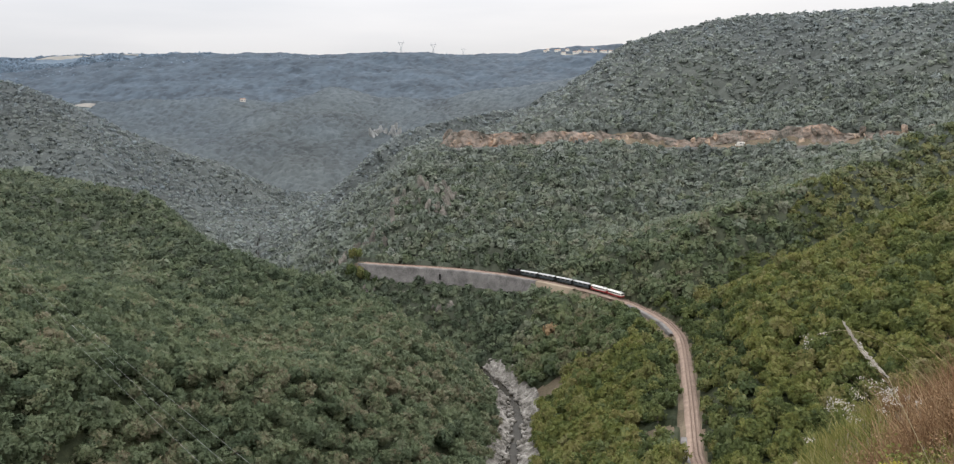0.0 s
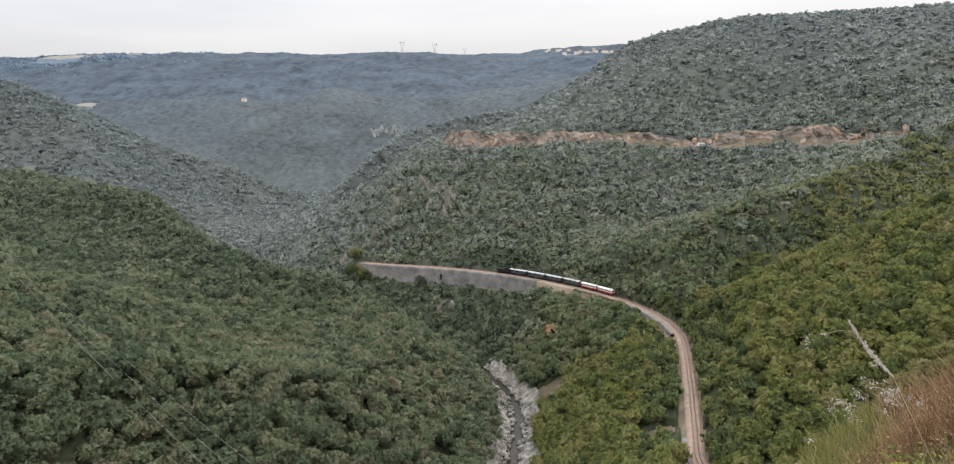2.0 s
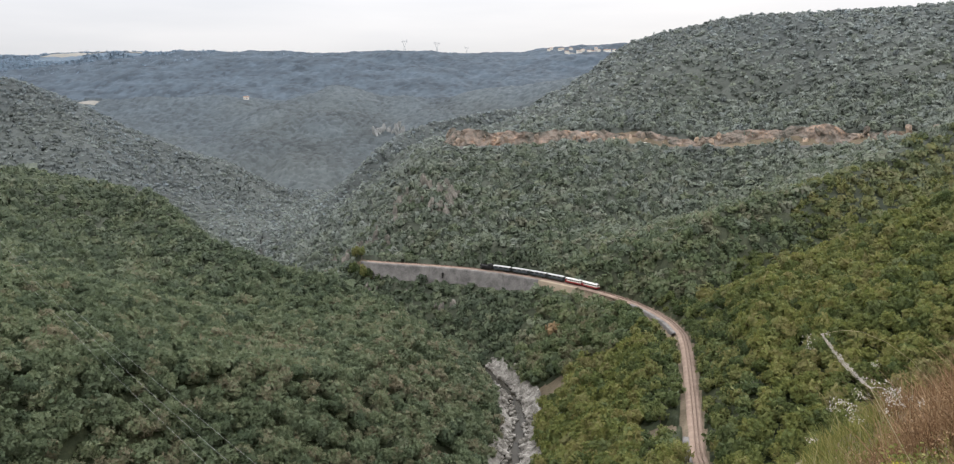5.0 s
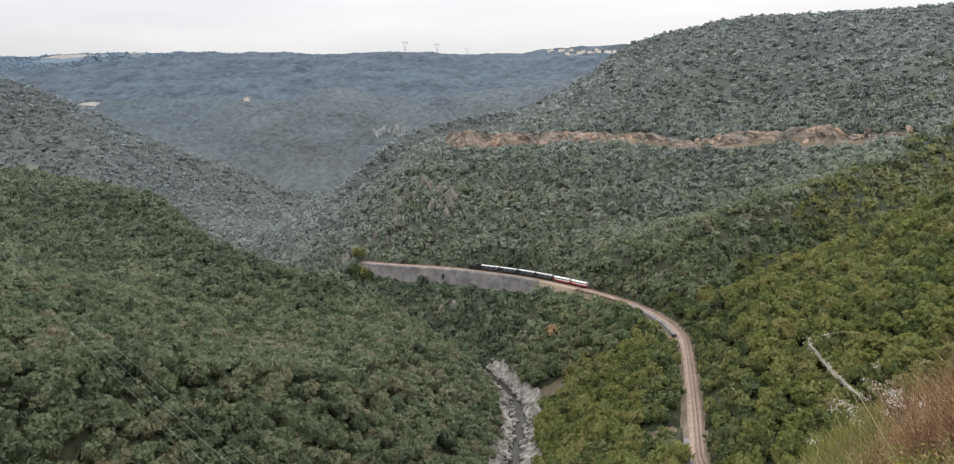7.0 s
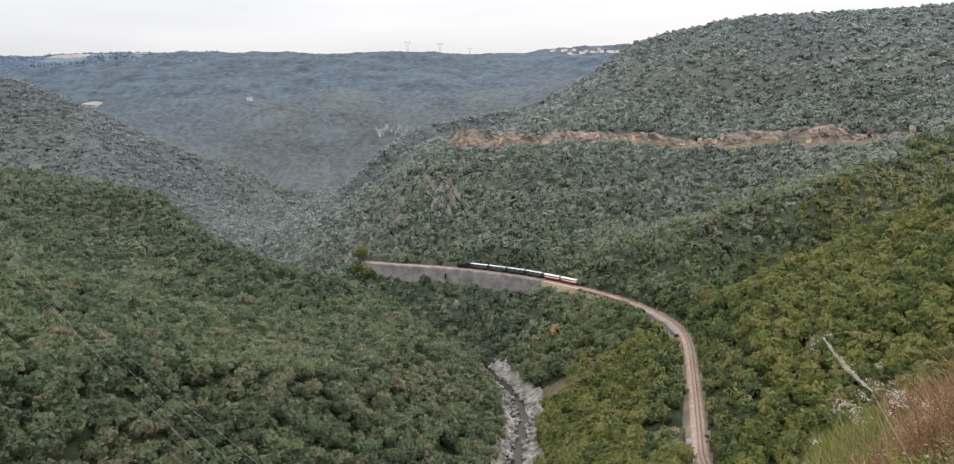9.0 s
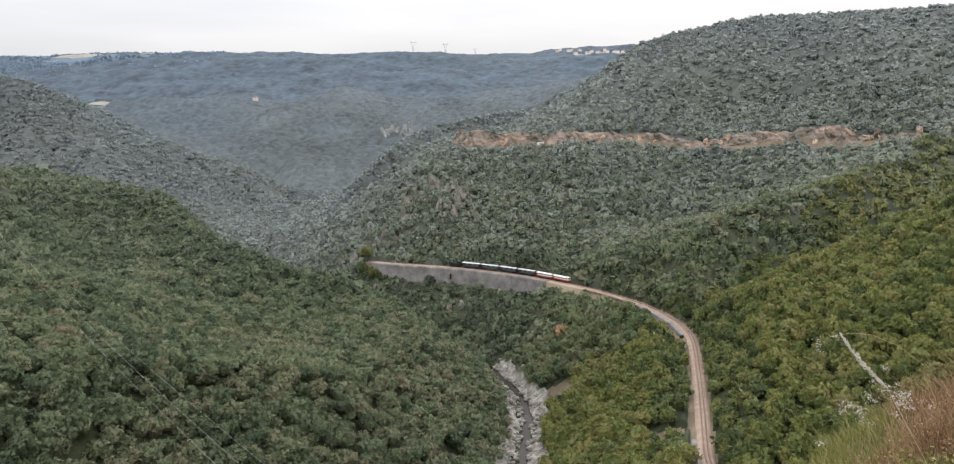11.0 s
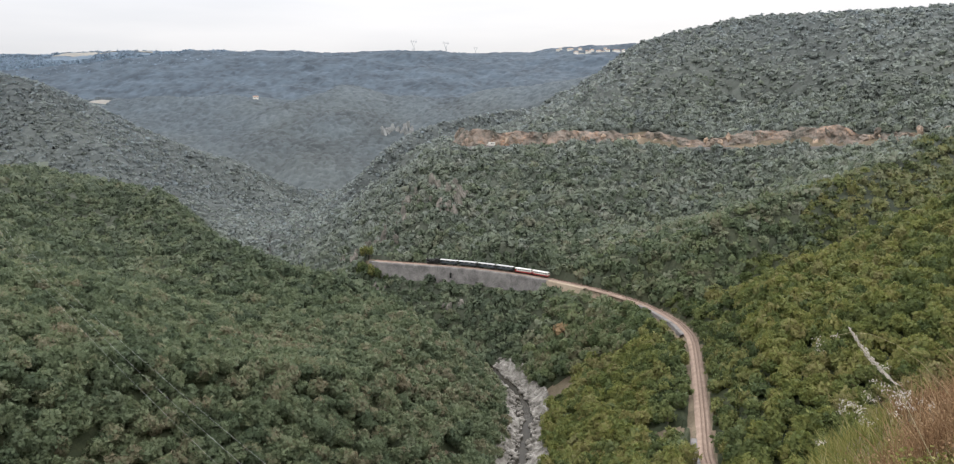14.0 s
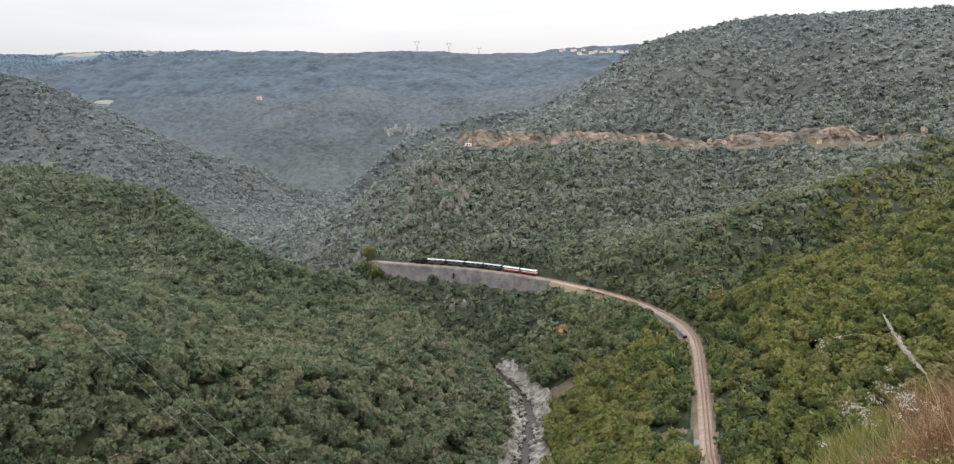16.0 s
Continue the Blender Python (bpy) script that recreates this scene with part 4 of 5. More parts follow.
def coach():
    ob = tagged(new("passenger_coach"), "dark old passenger coach with a pale grey roof", "coach", "coaches of the train")
    part("underframe", box(0, 0, 0.95, 10.6, 1.9, 0.22, 0.03), M_IRON, ob)
    body = part("body", box(0, 0, 1.55, 9.2, 2.3, 1.0, 0.03), M_COACH, ob)
    for y in (-1.12, 1.12):
        part("window_band", box(0, y, 2.42, 9.2, 0.06, 0.74, 0.01), M_COACH, ob)
        for i in range(9):
            part("window", box(-4.08 + i * 1.02, y * 1.03, 2.42, 0.76, 0.03, 0.58), M_GLASS if i % 3 else M_BAND, body)
    for x in (-4.58, 4.58):
        part("end_wall", box(x, 0, 2.4, 0.08, 2.25, 0.8), M_COACH, ob)
    for x in (-5.15, 5.15):
        part("platform", box(x, 0, 1.08, 0.9, 2.0, 0.08, 0.02), M_IRON, ob)
        for y in (-0.95, 0.95):
            part("post", tube((x + math.copysign(0.35, x), y, 1.1), (x + math.copysign(0.35, x), y, 2.8), 0.035), M_IRON, ob)
        part("railing", box(x + math.copysign(0.38, x), 0, 1.65, 0.05, 1.9, 0.9), M_COACH, ob)
    part("roof", roof_shell(10.55, 2.5, 2.80, 0.34), M_ROOF, ob, "bowed pale grey roof")
    for i in range(4):
        part("roof_vent", box(-3.6 + i * 2.4, 0, 3.24, 0.35, 0.3, 0.16, 0.03), M_ROOF, ob)
    for x in (-3.3, 3.3):
        bogie(x, ob)
    return ob


def railcar():
    ob = tagged(new("railcar"), "small railcar, red below and cream above with a white roof", "railcar", "railcars of the train")
    lower = part("lower_body", box(0, 0, 1.08, 9.9, 2.35, 0.62, 0.08), M_RED, ob, "red painted lower body")
    upper = part("upper_body", box(0, 0, 2.02, 9.7, 2.3, 1.26, 0.08), M_WHITE, ob, "cream painted upper body")
    for y in (-1.16, 1.16):
        for i in range(7):
            part("window", box(-3.9 + i * 1.3, y, 2.20, 0.84, 0.03, 0.56), M_GLASS, upper)
        part("door", box(4.45, y * 1.015, 1.55, 0.75, 0.03, 1.4), M_RED, lower)
    for x in (-4.86, 4.86):
        part("windscreen", box(x, 0, 2.22, 0.03, 1.7, 0.55), M_GLASS, upper)
        for y in (-0.75, 0.75):
            part("headlight", tube((x * 1.016, y, 1.2), (x * 1.026, y, 1.2), 0.12, 0.12, 10), M_ROOF, lower)
    roof = part("roof", roof_shell(9.8, 2.4, 2.64, 0.30), M_WHITE, ob, "bowed white roof")
    part("roof_box", box(-3.4, 0, 3.05, 1.5, 1.1, 0.3, 0.05), M_ROOF, roof)
    for x in (-3.1, 3.1):
        bogie(x, ob)
    return ob


TRAIN = [(locomotive(), 72.2)]
first = coach()
TRAIN += [(first, 62.3)] + [(copy_thing(first, pose(0, 0, 0)), 62.3 - 11.5 * i) for i in (1, 2, 3)]
first = railcar()
TRAIN += [(first, 16.4), (copy_thing(first, pose(0, 0, 0)), 5.4)]


# ---------------------------------------------------------------- the van on the road
def camper_van():
    ob = tagged(new("camper_van"), "white high-roofed van driving along the hillside road", "van")
    bm = box(-0.6, 0, 1.75, 4.7, 2.15, 2.35, 0.12)
    body = part("body", bm, M_WHITE, ob)
    bm = bmesh.new()
    pr = [(1.7, 0.6), (2.95, 0.6), (2.95, 1.15), (2.35, 1.35), (1.75, 2.25), (1.7, 2.25)]
    a = [bm.verts.new((x, -1.0, z)) for x, z in pr]
    c = [bm.verts.new((x, 1.0, z)) for x, z in pr]
    bm.faces.new(a)
    bm.faces.new(c[::-1])
    for i in range(len(pr)):
        j = (i + 1) % len(pr)
        bm.faces.new((a[i], c[i], c[j], a[j]))
    bmesh.ops.recalc_face_normals(bm, faces=bm.faces[:])
    cab = part("cab", bm, M_WHITE, ob)
    part("windscreen", box(2.10, 0, 1.80, 0.05, 1.7, 0.7), M_GLASS, cab)
    for y in (-1.01, 1.01):
        part("cab_window", box(1.98, y, 1.55, 0.5, 0.03, 0.42), M_GLASS, cab)
    for y in (-1.085, 1.085):
        part("side_window", box(-0.7, y, 2.1, 1.2, 0.03, 0.5), M_GLASS, body)
        part("side_window", box(-2.2, y, 2.1, 0.7, 0.03, 0.5), M_GLASS, body)
        part("stripe", box(-0.6, y, 1.35, 4.4, 0.02, 0.12), M_BAND, body)
    for x in (1.95, -1.7):
        for y in (-0.92, 0.92):
            w = part("tyre", tube((x, y - 0.11, 0.34), (x, y + 0.11, 0.34), 0.34, 0.34, 18), M_IRON, ob)
            part("rim", tube((x, y - 0.125, 0.34), (x, y + 0.125, 0.34), 0.2, 0.2, 12), M_ROOF, w)
    return ob


VAN = camper_van()


# ---------------------------------------------------------------- wall niche block, posts and lines
def wall_niche_block():
    i = s_at(-17.5, 421.5)
    p, h = TRACK[i], heading(TRACK)[i]
    n = np.array([-h[1], h[0]])
    for k, (w, tall, drop) in enumerate(((0.9, 2.7, 3.0),)):
        # solid block standing proud of the wall, coloured as the niche's shade
        bm = box(0, 0, 0, w, 1.0, tall, 0.0)
        tube((0, -0.5, tall / 2), (0, 0.5, tall / 2), w / 2, w / 2, 16, bm)
        ob = part("drain_opening", bm, M_NICHE_SHADE)
        q = p + n * (3.6 + 0.16 * (drop + tall) - 0.30)
        ob.matrix_basis = pose(q[0], q[1], -0.6 - drop - tall / 2, 0, 0, math.degrees(math.atan2(h[1], h[0])))
        tagged(ob, "near-black arched block painted as the shade of a wall niche", "wall opening")


wall_niche_block()
M_STEEL = shade("galvanised steel", [(0.3, (0.40, 0.41, 0.42)), (0.7, (0.55, 0.56, 0.57))], 0.5, 0.6, 0.3)
M_WIRE = shade("aluminium wire", [(0.3, (0.28, 0.29, 0.28)), (0.7, (0.38, 0.39, 0.38))], 0.5, 0.5, 0.5)


def power_line():
    a, c = Vector((-196, 300, 0)), Vector((-17.2, 60.5, 0))
    a.z = float(land(np.array([a.x]), np.array([a.y]))[0][0])
    top_a, top_c = a.z + 19.5, 56.7
    ob = tagged(new("power_pole"), "slim grey lattice power pole standing in the oak wood", "power pole")
    bm = bmesh.new()
    for sx, sy in ((-1, -1), (-1, 1), (1, -1), (1, 1)):
        tube((0.45 * sx, 0.45 * sy, -0.5), (0.15 * sx, 0.15 * sy, 19.8), 0.05, 0.04, 5, bm)
    for i in range(12):
        s0, s1, z0 = 0.45 - 0.025 * i, 0.425 - 0.025 * i, 1.62 * i
        for sx, sy, tx, ty in ((-1, -1, 1, -1), (1, -1, 1, 1), (1, 1, -1, 1), (-1, 1, -1, -1)):
            tube((s0 * sx, s0 * sy, z0), (s1 * tx, s1 * ty, z0 + 1.62), 0.025, 0.025, 4, bm)
    part("mast", bm, M_STEEL, ob)
    part("crossarm", box(0, 0, 19.3, 4.2, 0.14, 0.14), M_STEEL, ob)
    for x in (-1.8, 0, 1.8):
        part("insulator", tube((x, 0, 19.35), (x, 0, 19.8), 0.09, 0.06, 8), M_BAND, ob)
    run = (c - a).to_2d()
    turn = math.degrees(math.atan2(run.y, run.x)) + 90
    ob.matrix_basis = pose(a.x, a.y, a.z, 0, 0, turn)
    side = Vector((math.cos(radians(turn)), math.sin(radians(turn)), 0))
    for o in (-1.8, 0.0, 1.8):
        p0, p1 = Vector((a.x, a.y, top_a)) + side * o, Vector((c.x, c.y, top_c)) + side * o
        cu = bpy.data.curves.new("power_wire", "CURVE")
        cu.dimensions, cu.bevel_depth, cu.bevel_resolution = "3D", 0.012, 1
        sp = cu.splines.new("POLY")
        sp.points.add(40)
        for i in range(41):
            f = i / 40
            q = p0.lerp(p1, f) - Vector((0, 0, 4 * 4.0 * f * (1 - f)))
            sp.points[i].co = (*q, 1)
        w = new("power_wire", cu)
        cu.materials.append(M_WIRE)
        tagged(w, "thin sagging aluminium power wire over the wood", "wire", "wires of the power line")


power_line()


def pylon(x, y, z, tall):
    """A lattice pylon whose waisted body opens into two horns under a crossarm."""
    ob = tagged(new("pylon"), "grey steel lattice pylon on the far plateau", "pylon", "pylons on the plateau")
    bm, k = bmesh.new(), tall / 50
    for sx in (-1, 1):
        for sy in (-1, 1):
            tube((5 * sx * k, 3 * sy * k, 0), (1.4 * sx * k, 1.2 * sy * k, 27 * k), 0.5 * k, 0.4 * k, 4, bm)
            tube((1.4 * sx * k, 1.2 * sy * k, 27 * k), (7 * sx * k, 1.0 * sy * k, 43 * k), 0.45 * k, 0.4 * k, 4, bm)
    for i in range(5):
        w0, w1, z0 = 5 - 0.72 * i, 5 - 0.72 * (i + 1), 5.4 * i
        for s in (-1, 1):
            tube((w0 * s * k, -2 * k, z0 * k), (-w1 * s * k, -2 * k, (z0 + 5.4) * k), 0.3 * k, 0.3 * k, 4, bm)
    part("mast", bm, M_STEEL, ob)
    part("crossarm", box(0, 0, 43 * k, 22 * k, 1.6 * k, 1.3 * k), M_STEEL, ob)
    for s in (-1, 1):
        part("horn", tube((7 * s * k, 0, 43 * k), (8.5 * s * k, 0, 50 * k), 0.5 * k, 0.3 * k, 5), M_STEEL, ob)
    for x0 in (-10, 0, 10):
        part("insulator", tube((x0 * k, 0, 38 * k), (x0 * k, 0, 43 * k), 0.3 * k, 0.3 * k, 5), M_STEEL, ob)
    ob.matrix_basis = pose(x, y, z, 0, 0, 14)


pylon(-304, 3330, 291, 62)
pylon(-168, 3330, 287, 58)
pylon(-42, 3330, 283, 40)

M_PLASTER = shade("pale plaster", [(0.3, (0.62, 0.59, 0.53)), (0.7, (0.80, 0.77, 0.70))], 0.2, 0.9)
M_TILE = shade("faded roof tiles", [(0.3, (0.30, 0.20, 0.15)), (0.7, (0.42, 0.30, 0.23))], 0.3, 0.9)
M_FIELD = shade("mown straw field", [(0.3, (0.21, 0.205, 0.185)), (0.7, (0.28, 0.265, 0.235))], 0.02, 0.95)


def house(x, y, z, w, d, tall, turn, label):
    ob = tagged(new("house"), label, "house", "far houses")
    wall = part("wall", box(0, 0, tall / 2 - 4, w, d, tall + 8), M_PLASTER, ob)
    bm = bmesh.new()
    o = 0.5
    e = [bm.verts.new(q) for q in ((-w / 2 - o, -d / 2 - o, tall), (w / 2 + o, -d / 2 - o, tall), (w / 2 + o, d / 2 + o, tall), (-w / 2 - o, d / 2 + o, tall),
                                   (-w / 2 - o, 0, tall + d * 0.28), (w / 2 + o, 0, tall + d * 0.28))]
    for f in ((0, 1, 5, 4), (2, 3, 4, 5), (0, 4, 3), (1, 2, 5), (0, 3, 2, 1)):
        bm.faces.new([e[i] for i in f])
    roof = part("roof", bm, M_TILE, ob)
    part("chimney", box(w * 0.25, 0.6, tall + d * 0.3, 0.9, 0.9, 1.8), M_PLASTER, roof)
    for i in range(3):
        part("window", box((i - 1) * w * 0.3, -d / 2 - 0.02, tall * 0.6, 1.2, 0.08, 1.5), M_GLASS, wall)
    ob.matrix_basis = pose(x, y, z, 0, 0, turn)


def far_things():
    house(-436, 1478, 95, 9.5, 7, 4.5, 20, "white farmhouse with a tiled roof above the wood")
    rng = random.Random(3)
    for i in range(16):
        x = 300 + 17 * i + rng.uniform(-9, 9)
        y = 3215 + rng.uniform(-35, 45)
        z = float(land(np.array([x]), np.array([y]))[0][0]) + 9
        house(x, y, z, rng.uniform(10, 18), rng.uniform(8, 11), rng.uniform(5, 8), rng.uniform(-30, 30), "small pale village house on the far plateau")
    for cx, cy, lx, ly in FIELDS:
        n = 14
        gx, gy = np.meshgrid(np.linspace(-1, 1, n), np.linspace(-1, 1, n))
        wob = 1 + 0.25 * vnoise(gx * 40 + cx, gy * 40 + cy, 22)
        x, y = cx + gx * lx * wob, cy + gy * ly * wob
        z = land(x, y)[0] + 1.5
        tagged(part("field", quads_mesh("field", np.stack([x, y, z], -1).reshape(-1, 3), grid_quads(n, n)), M_FIELD), "pale mown straw field between far woods", "field", kind="structure")


far_things()

# ---------------------------------------------------------------- grassy shoulder beside the lookout
M_GREEN_GRASS = shade("yellowing green grass", [(0.25, (0.10, 0.115, 0.03)), (0.5, (0.19, 0.195, 0.055)), (0.75, (0.29, 0.27, 0.105))], 1.2, 0.8, 0, 0, 8, 0.5, 0.25)
M_DRY_GRASS = shade("reddish dry grass", [(0.25, (0.13, 0.078, 0.040)), (0.5, (0.25, 0.155, 0.085)), (0.75, (0.38, 0.27, 0.155))], 1.2, 0.8, 0, 0, 8, 0.5, 0.2)
M_STRAW = shade("pale straw", [(0.3, (0.33, 0.29, 0.17)), (0.7, (0.48, 0.42, 0.27))], 4.0, 0.7, 0, 0, 8, 0.3, 0.2)
M_DOWN = shade("white seed down", [(0.3, (0.42, 0.39, 0.34)), (0.7, (0.62, 0.58, 0.52))], 9.0, 0.9, 0, 0, 6, 0.2, 0.3)
M_YELLOW = shade("yellow blossom", [(0.3, (0.36, 0.33, 0.05)), (0.7, (0.52, 0.47, 0.08))], 9.0, 0.9, 0, 0, 6, 0.3, 0.2)


def blades(name, x, y, tall, width, material, label, seed, lean=0.35, wind=(-0.25, 0.0)):
    """Bent grass blades of three joints each."""
    rng = np.random.RandomState(seed)
    z = land(x, y)[0]
    n = len(x)
    a = rng.rand(n) * 6.28
    ln = lean * rng.rand(n)
    dx, dy = np.cos(a) * ln + wind[0] * rng.rand(n), np.sin(a) * ln + wind[1]
    face = rng.rand(n) * 3.14
    wx, wy = np.cos(face) * width, np.sin(face) * width * 0.3
    rows = []
    for f in (0.0, 0.4, 0.75, 1.0):
        px, py, pz = x + dx * tall * f ** 1.7, y + dy * tall * f ** 1.7, z - 0.03 + tall * f * (1 - 0.18 * f * (np.hypot(dx, dy)))
        t = (1 - f) * 0.9 + 0.12
        rows += [np.stack([px - wx * t, py - wy * t, pz], 1), np.stack([px + wx * t, py + wy * t, pz], 1)]
    v = np.stack(rows, 1).reshape(-1, 3)
    q = np.array([[0, 1, 3, 2], [2, 3, 5, 4], [4, 5, 7, 6]])
    q = (q[None] + (np.arange(n) * 8)[:, None, None]).reshape(-1, 4)
    return tagged(part(name, quads_mesh(name, v, q), material), label, "grass", kind="stuff")


def shoulder():
    rng = np.random.RandomState(12)
    n = 42000
    x, y = 1.2 + rng.rand(n) * 4.6, 2.6 + rng.rand(n) * 4.2
    z = land(x, y)[0]
    keep = (z > 86.6) & (np.hypot(x, y) > 3.0) & (x / y > 0.445 + 0.05 * vnoise(x, y, 0.3))
    x, y = x[keep], y[keep]
    dry = (x / y - 0.645) * 11 + vnoise(x, y, 0.5) * 2.2 + (y - 4.3) * 0.5
    g = dry < 0
    blades("green_grass", x[g], y[g], 0.09 + 0.17 * rng.rand(g.sum()) ** 1.5 * (0.6 + 1.2 * (vnoise(x[g], y[g], 0.22) + 0.4)), 0.0055, M_GREEN_GRASS, "tangled yellow-green grass on the lookout bank", 31, 1.1)
    blades("dry_grass", x[~g], y[~g], 0.10 + 0.24 * rng.rand((~g).sum()) ** 1.4 * (0.6 + 1.2 * (vnoise(x[~g], y[~g], 0.22) + 0.4)), 0.0050, M_DRY_GRASS, "tangled reddish dry grass on the lookout bank", 32, 1.1)
    k = rng.choice(len(x), 130, False)
    blades("straw_stalks", x[k], y[k], 0.25 + 0.30 * rng.rand(130), 0.0028, M_STRAW, "thin pale dry stalks standing out of the grass", 33, 0.7)


shoulder()


def seed_clump(name, spots, size, bits, material, label, seed):
    """A loose head of many tiny flakes."""
    rng = np.random.RandomState(seed)
    vs, qs, k = [], [], 0
    for cx, cy, cz, rad in spots:
        for _ in range(bits):
            p = np.array((cx, cy, cz)) + rng.normal(size=3) * rad * (1, 1, 0.6)
            u, w = rng.normal(size=3), rng.normal(size=3)
            u, w = u / np.linalg.norm(u) * size, w / np.linalg.norm(w) * size
            vs.append(np.array([p - u, p - w, p + u, p + w]))
            qs.append([k, k + 1, k + 2, k + 3])
            k += 4
    return tagged(part(name, quads_mesh(name, np.concatenate(vs), qs), material), label, "flowers", kind="stuff")


def flowers():
    rng = random.Random(6)
    spots = []
    for cx, cz, wide, n in ((2.02, 88.35, 0.03, 12), (2.26, 88.44, 0.05, 20), (2.13, 88.39, 0.04, 4), (1.86, 88.16, 0.02, 2)):
        for _ in range(n):
            spots.append((cx + rng.gauss(0, wide), 4.0 + rng.gauss(0, 0.08), cz + 0.5 * rng.gauss(0, wide), 0.015))
    seed_clump("white_seed_heads", spots, 0.0040, 20, M_DOWN, "fluffy whitish seed heads along the grassy bank", 2)
    seed_clump("yellow_blossom", [(2.16, 3.7, 88.12, 0.035), (2.20, 3.72, 88.13, 0.03), (2.13, 3.7, 88.10, 0.02)], 0.006, 110, M_YELLOW, "small clump of dull yellow blossom in the grass", 3)


flowers()


def shoulder_shrubs():
    rng = np.random.RandomState(17)
    x, y = 1.9 + rng.rand(150) * 3.6, 3.1 + rng.rand(150) * 2.4
    z = land(x, y)[0]
    ok = (z > 87.2) & (np.hypot(x, y) > 3.3)
    dry = (x / y - 0.645) * 11 + vnoise(x, y, 0.5) * 2.2 + (y - 4.3) * 0.5 > 0
    spots = lambda m: [(x[i], y[i], z[i] + 0.10 + 0.08 * rng.rand(), 0.05 + 0.05 * rng.rand()) for i in np.where(m & ok)[0]]
    seed_clump("green_herbs", spots(~dry), 0.013, 260, M_GREEN_GRASS, "low yellow-green herb tufts on the lookout bank", 21)
    seed_clump("dry_herbs", spots(dry), 0.009, 170, M_DRY_GRASS, "low rust-brown dry herb tufts on the lookout bank", 22)


shoulder_shrubs()


def plume_stalk():
    """A tall pale grass plume, rooted at its origin and leaning along its own length."""
    ob = tagged(new("grass_plume"), "tall pale feathery grass plume swaying on its stalk", "grass plume")
    pts = [Vector((0, 0, 0)), Vector((0.02, 0, 0.6)), Vector((0.015, 0, 1.1)), Vector((0.0, 0, 1.48))]
    tip = Vector((-0.055, 0, 1.70))
    bm = bmesh.new()
    for p, q in zip(pts[:-1], pts[1:]):
        tube(p, q, 0.0013, 0.0010, 6, bm)
    part("stalk", bm, M_STRAW, ob)
    rng = np.random.RandomState(9)
    vs, qs, k = [], [], 0
    a, c = np.array(pts[-1]), np.array(tip)
    for i in range(520):
        f = rng.rand()
        wide = 0.0040 * (0.35 + math.sin(math.pi * min(1, f * 0.85 + 0.12)))
        p = a + (c - a) * f + rng.normal(size=3) * wide * 0.55 + np.array((-0.010 * math.sin(math.pi * f), 0, 0.006 * math.sin(math.pi * f)))
        u = (c - a) / np.linalg.norm(c - a) * 0.006 + rng.normal(size=3) * 0.0016
        w = rng.normal(size=3) * 0.0011
        vs.append(np.array([p - w, p - u * 0.3, p + w, p + u]))
        qs.append([k, k + 1, k + 2, k + 3])
        k += 4
    part("plume", quads_mesh("plume", np.concatenate(vs), qs), M_DOWN, ob, "fluffy pale seed plume")
    return ob


PLUME = plume_stalk()


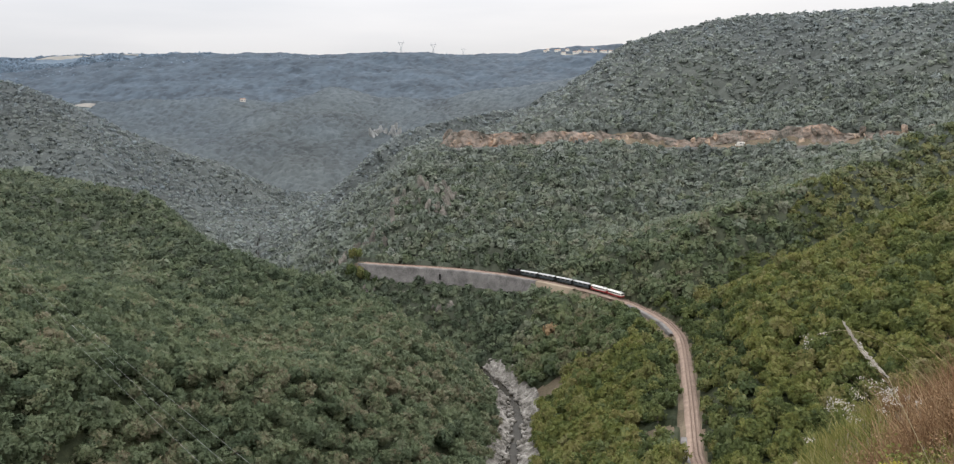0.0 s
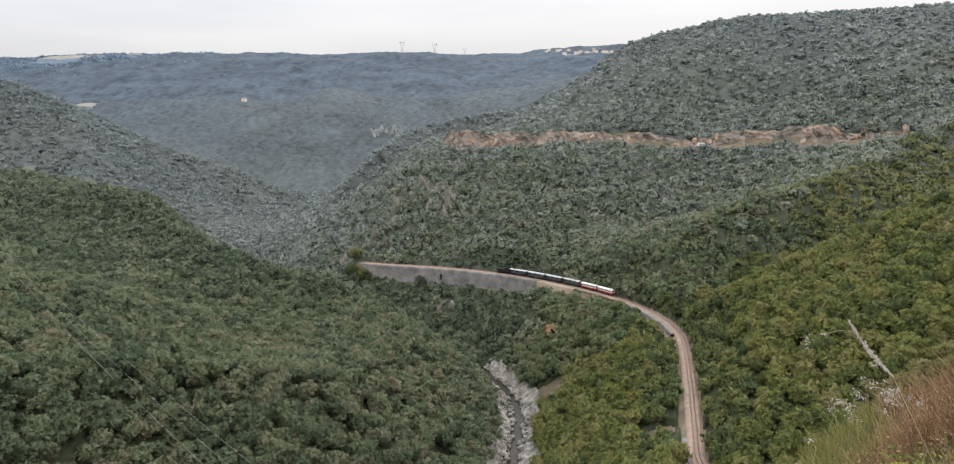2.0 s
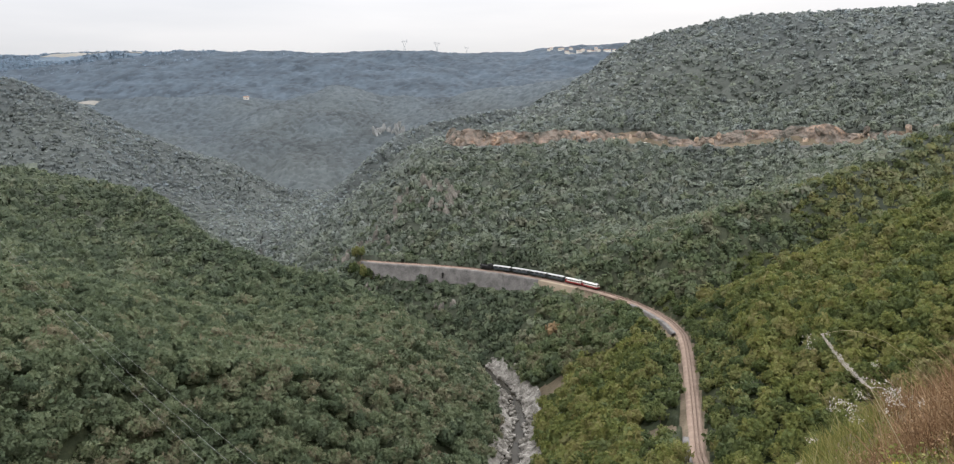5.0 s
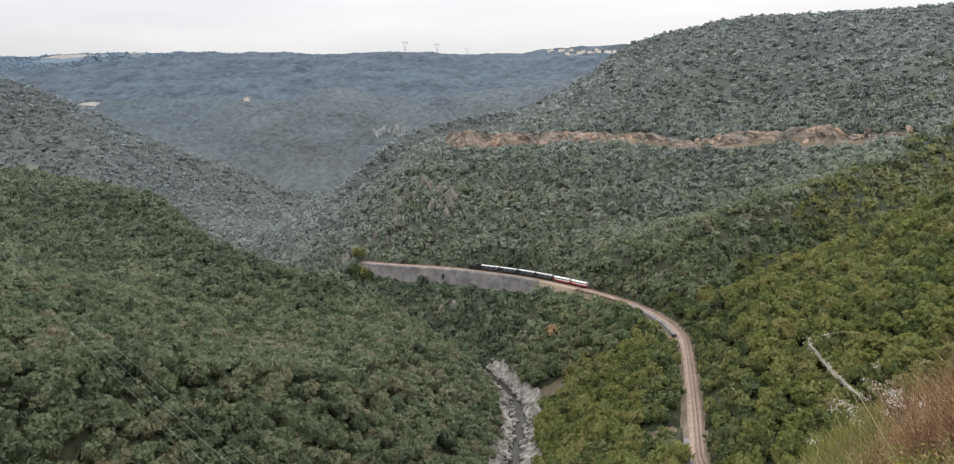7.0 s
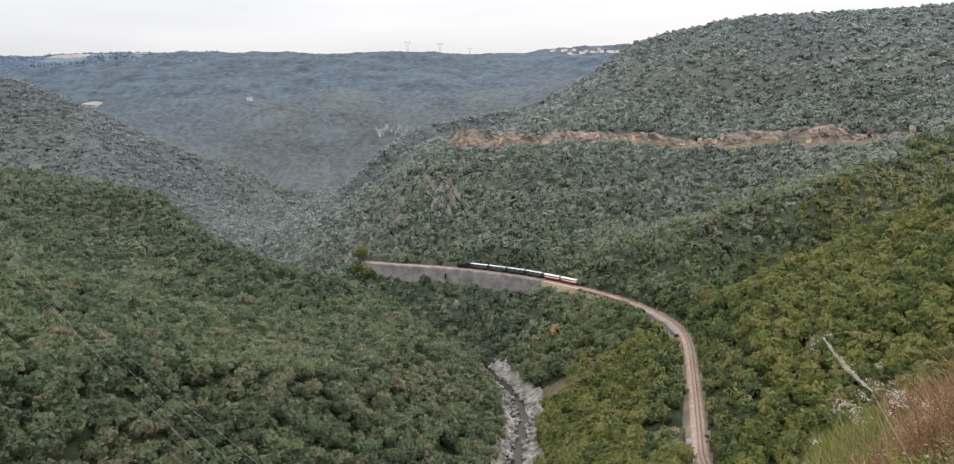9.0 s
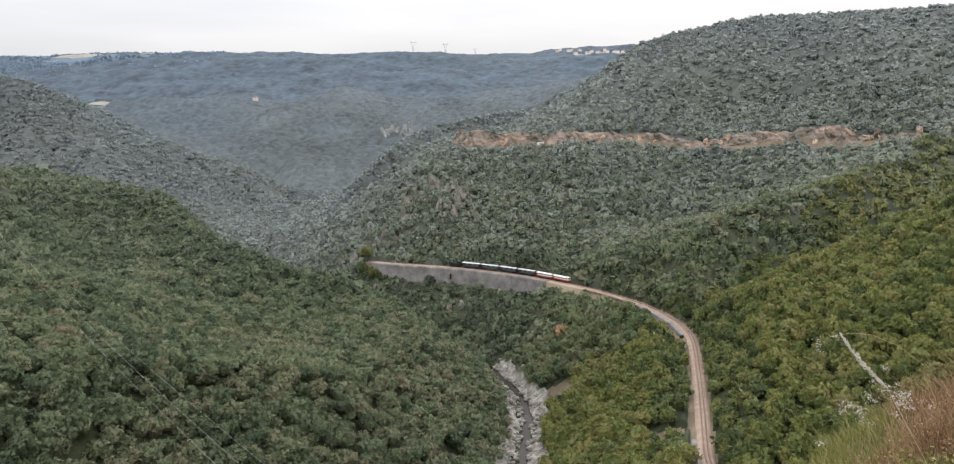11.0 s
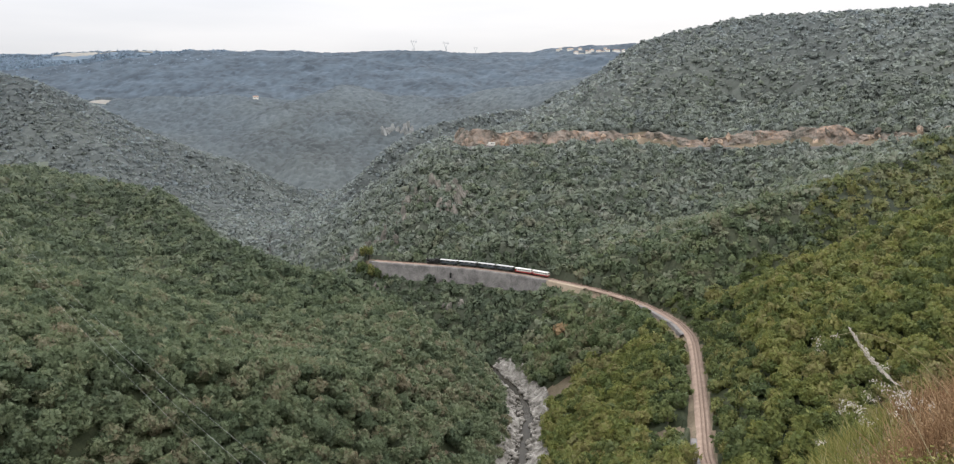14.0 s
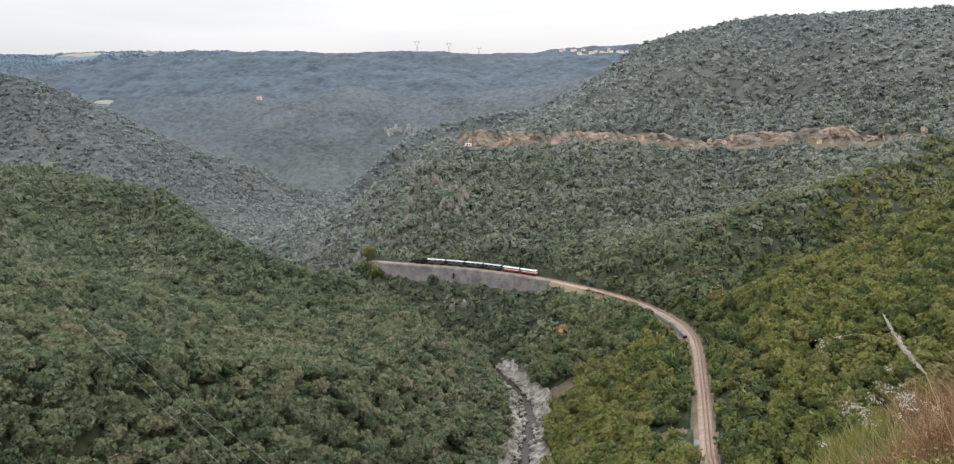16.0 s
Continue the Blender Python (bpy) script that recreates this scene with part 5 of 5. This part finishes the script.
def arching_stalk():
    """A thin stalk that arches out over the drop, with hanging seeds."""
    cu = bpy.data.curves.new("arching_stalk", "CURVE")
    cu.dimensions, cu.bevel_depth, cu.bevel_resolution = "3D", 0.0009, 1
    sp = cu.splines.new("POLY")
    arc = [(2.52, 4.0, 88.45), (2.36, 4.0, 88.62), (2.22, 4.0, 88.72), (2.08, 4.0, 88.78), (1.97, 4.0, 88.79), (1.90, 4.0, 88.775)]
    sp.points.add(len(arc) - 1)
    for q, p in zip(sp.points, arc):
        q.co = (*p, 1)
    ob = tagged(new("arching_stalk", cu), "thin dry stalk arching out of the grassy bank", "grass stalk")
    cu.materials.append(M_STRAW)
    seed_clump("hanging_seeds", [(1.89, 4.0, 88.77, 0.008), (1.87, 4.0, 88.765, 0.006), (1.80, 4.0, 88.755, 0.012), (1.79, 4.0, 88.72, 0.01), (1.80, 4.0, 88.69, 0.01)], 0.004, 12, M_DOWN, "tiny pale seeds hanging from thin stalks", 5)


arching_stalk()


# ---------------------------------------------------------------- what moves
def on_line(line, s, up=0.0):
    ln = np.concatenate([[0], np.cumsum(np.hypot(*np.diff(line[:, :2], axis=0).T))])
    at = lambda q: np.array([np.interp(q, ln, line[:, k]) for k in range(line.shape[1])])
    a, c, p = at(s - 3.0), at(s + 3.0), at(s)
    z = (p[2] if len(p) > 2 else 0.0) + up
    return (a + c)[0] / 2, (a + c)[1] / 2, z, math.degrees(math.atan2(c[1] - a[1], c[0] - a[0]))


def motions():
    tail = [(0, 342.5), (4, 357.4), (7, 369.1), (9, 377.3), (11.5, 387.5), (13.5, 396.6), (16, 408.6)]
    for ob, ahead in TRAIN:
        rows = []
        for i in range(17):
            s = float(np.interp(i, *zip(*tail))) + ahead
            x, y, z, turn = on_line(TRACK, s)
            rows.append((i, pose(x, y, z, 0, 0, turn)))
        walk(ob, rows)
    way = [(0, 349.0), (2, 323.0), (4, 296.5), (6.3, 266.7), (8.5, 238.0), (11.5, 199.0), (13.5, 175.4), (16, 150.6)]
    rows = []
    for i in range(17):
        x, y, z, turn = on_line(ROAD, float(np.interp(i, *zip(*way))), 0.04)
        rows.append((i, pose(x, y, z, 0, 0, turn + 180)))
    walk(VAN, rows)
    sway = [(0, 26.39), (0.5, 31.72), (1, 25.97), (1.5, 29.76), (2, 25.94), (2.5, 24.29), (3, 27.78), (3.5, 30.32), (4, 25.98), (4.8, 29.5), (5.6, 26.5),
            (6.5, 27.61), (7, 30.52), (7.5, 31.22), (8, 28.33), (8.5, 28.71), (9, 29.32), (10, 26.8), (10.8, 28.6), (11.5, 26.23), (12, 28.36), (12.5, 23.93),
            (13, 28.7), (13.5, 28.54), (14, 27.13), (14.5, 23.18), (15, 20.18), (15.5, 20.8), (16, 23.88)]
    walk(PLUME, [(t, pose(1.90, 2.2, 87.86, 0, -a, 0)) for t, a in sway])


motions()
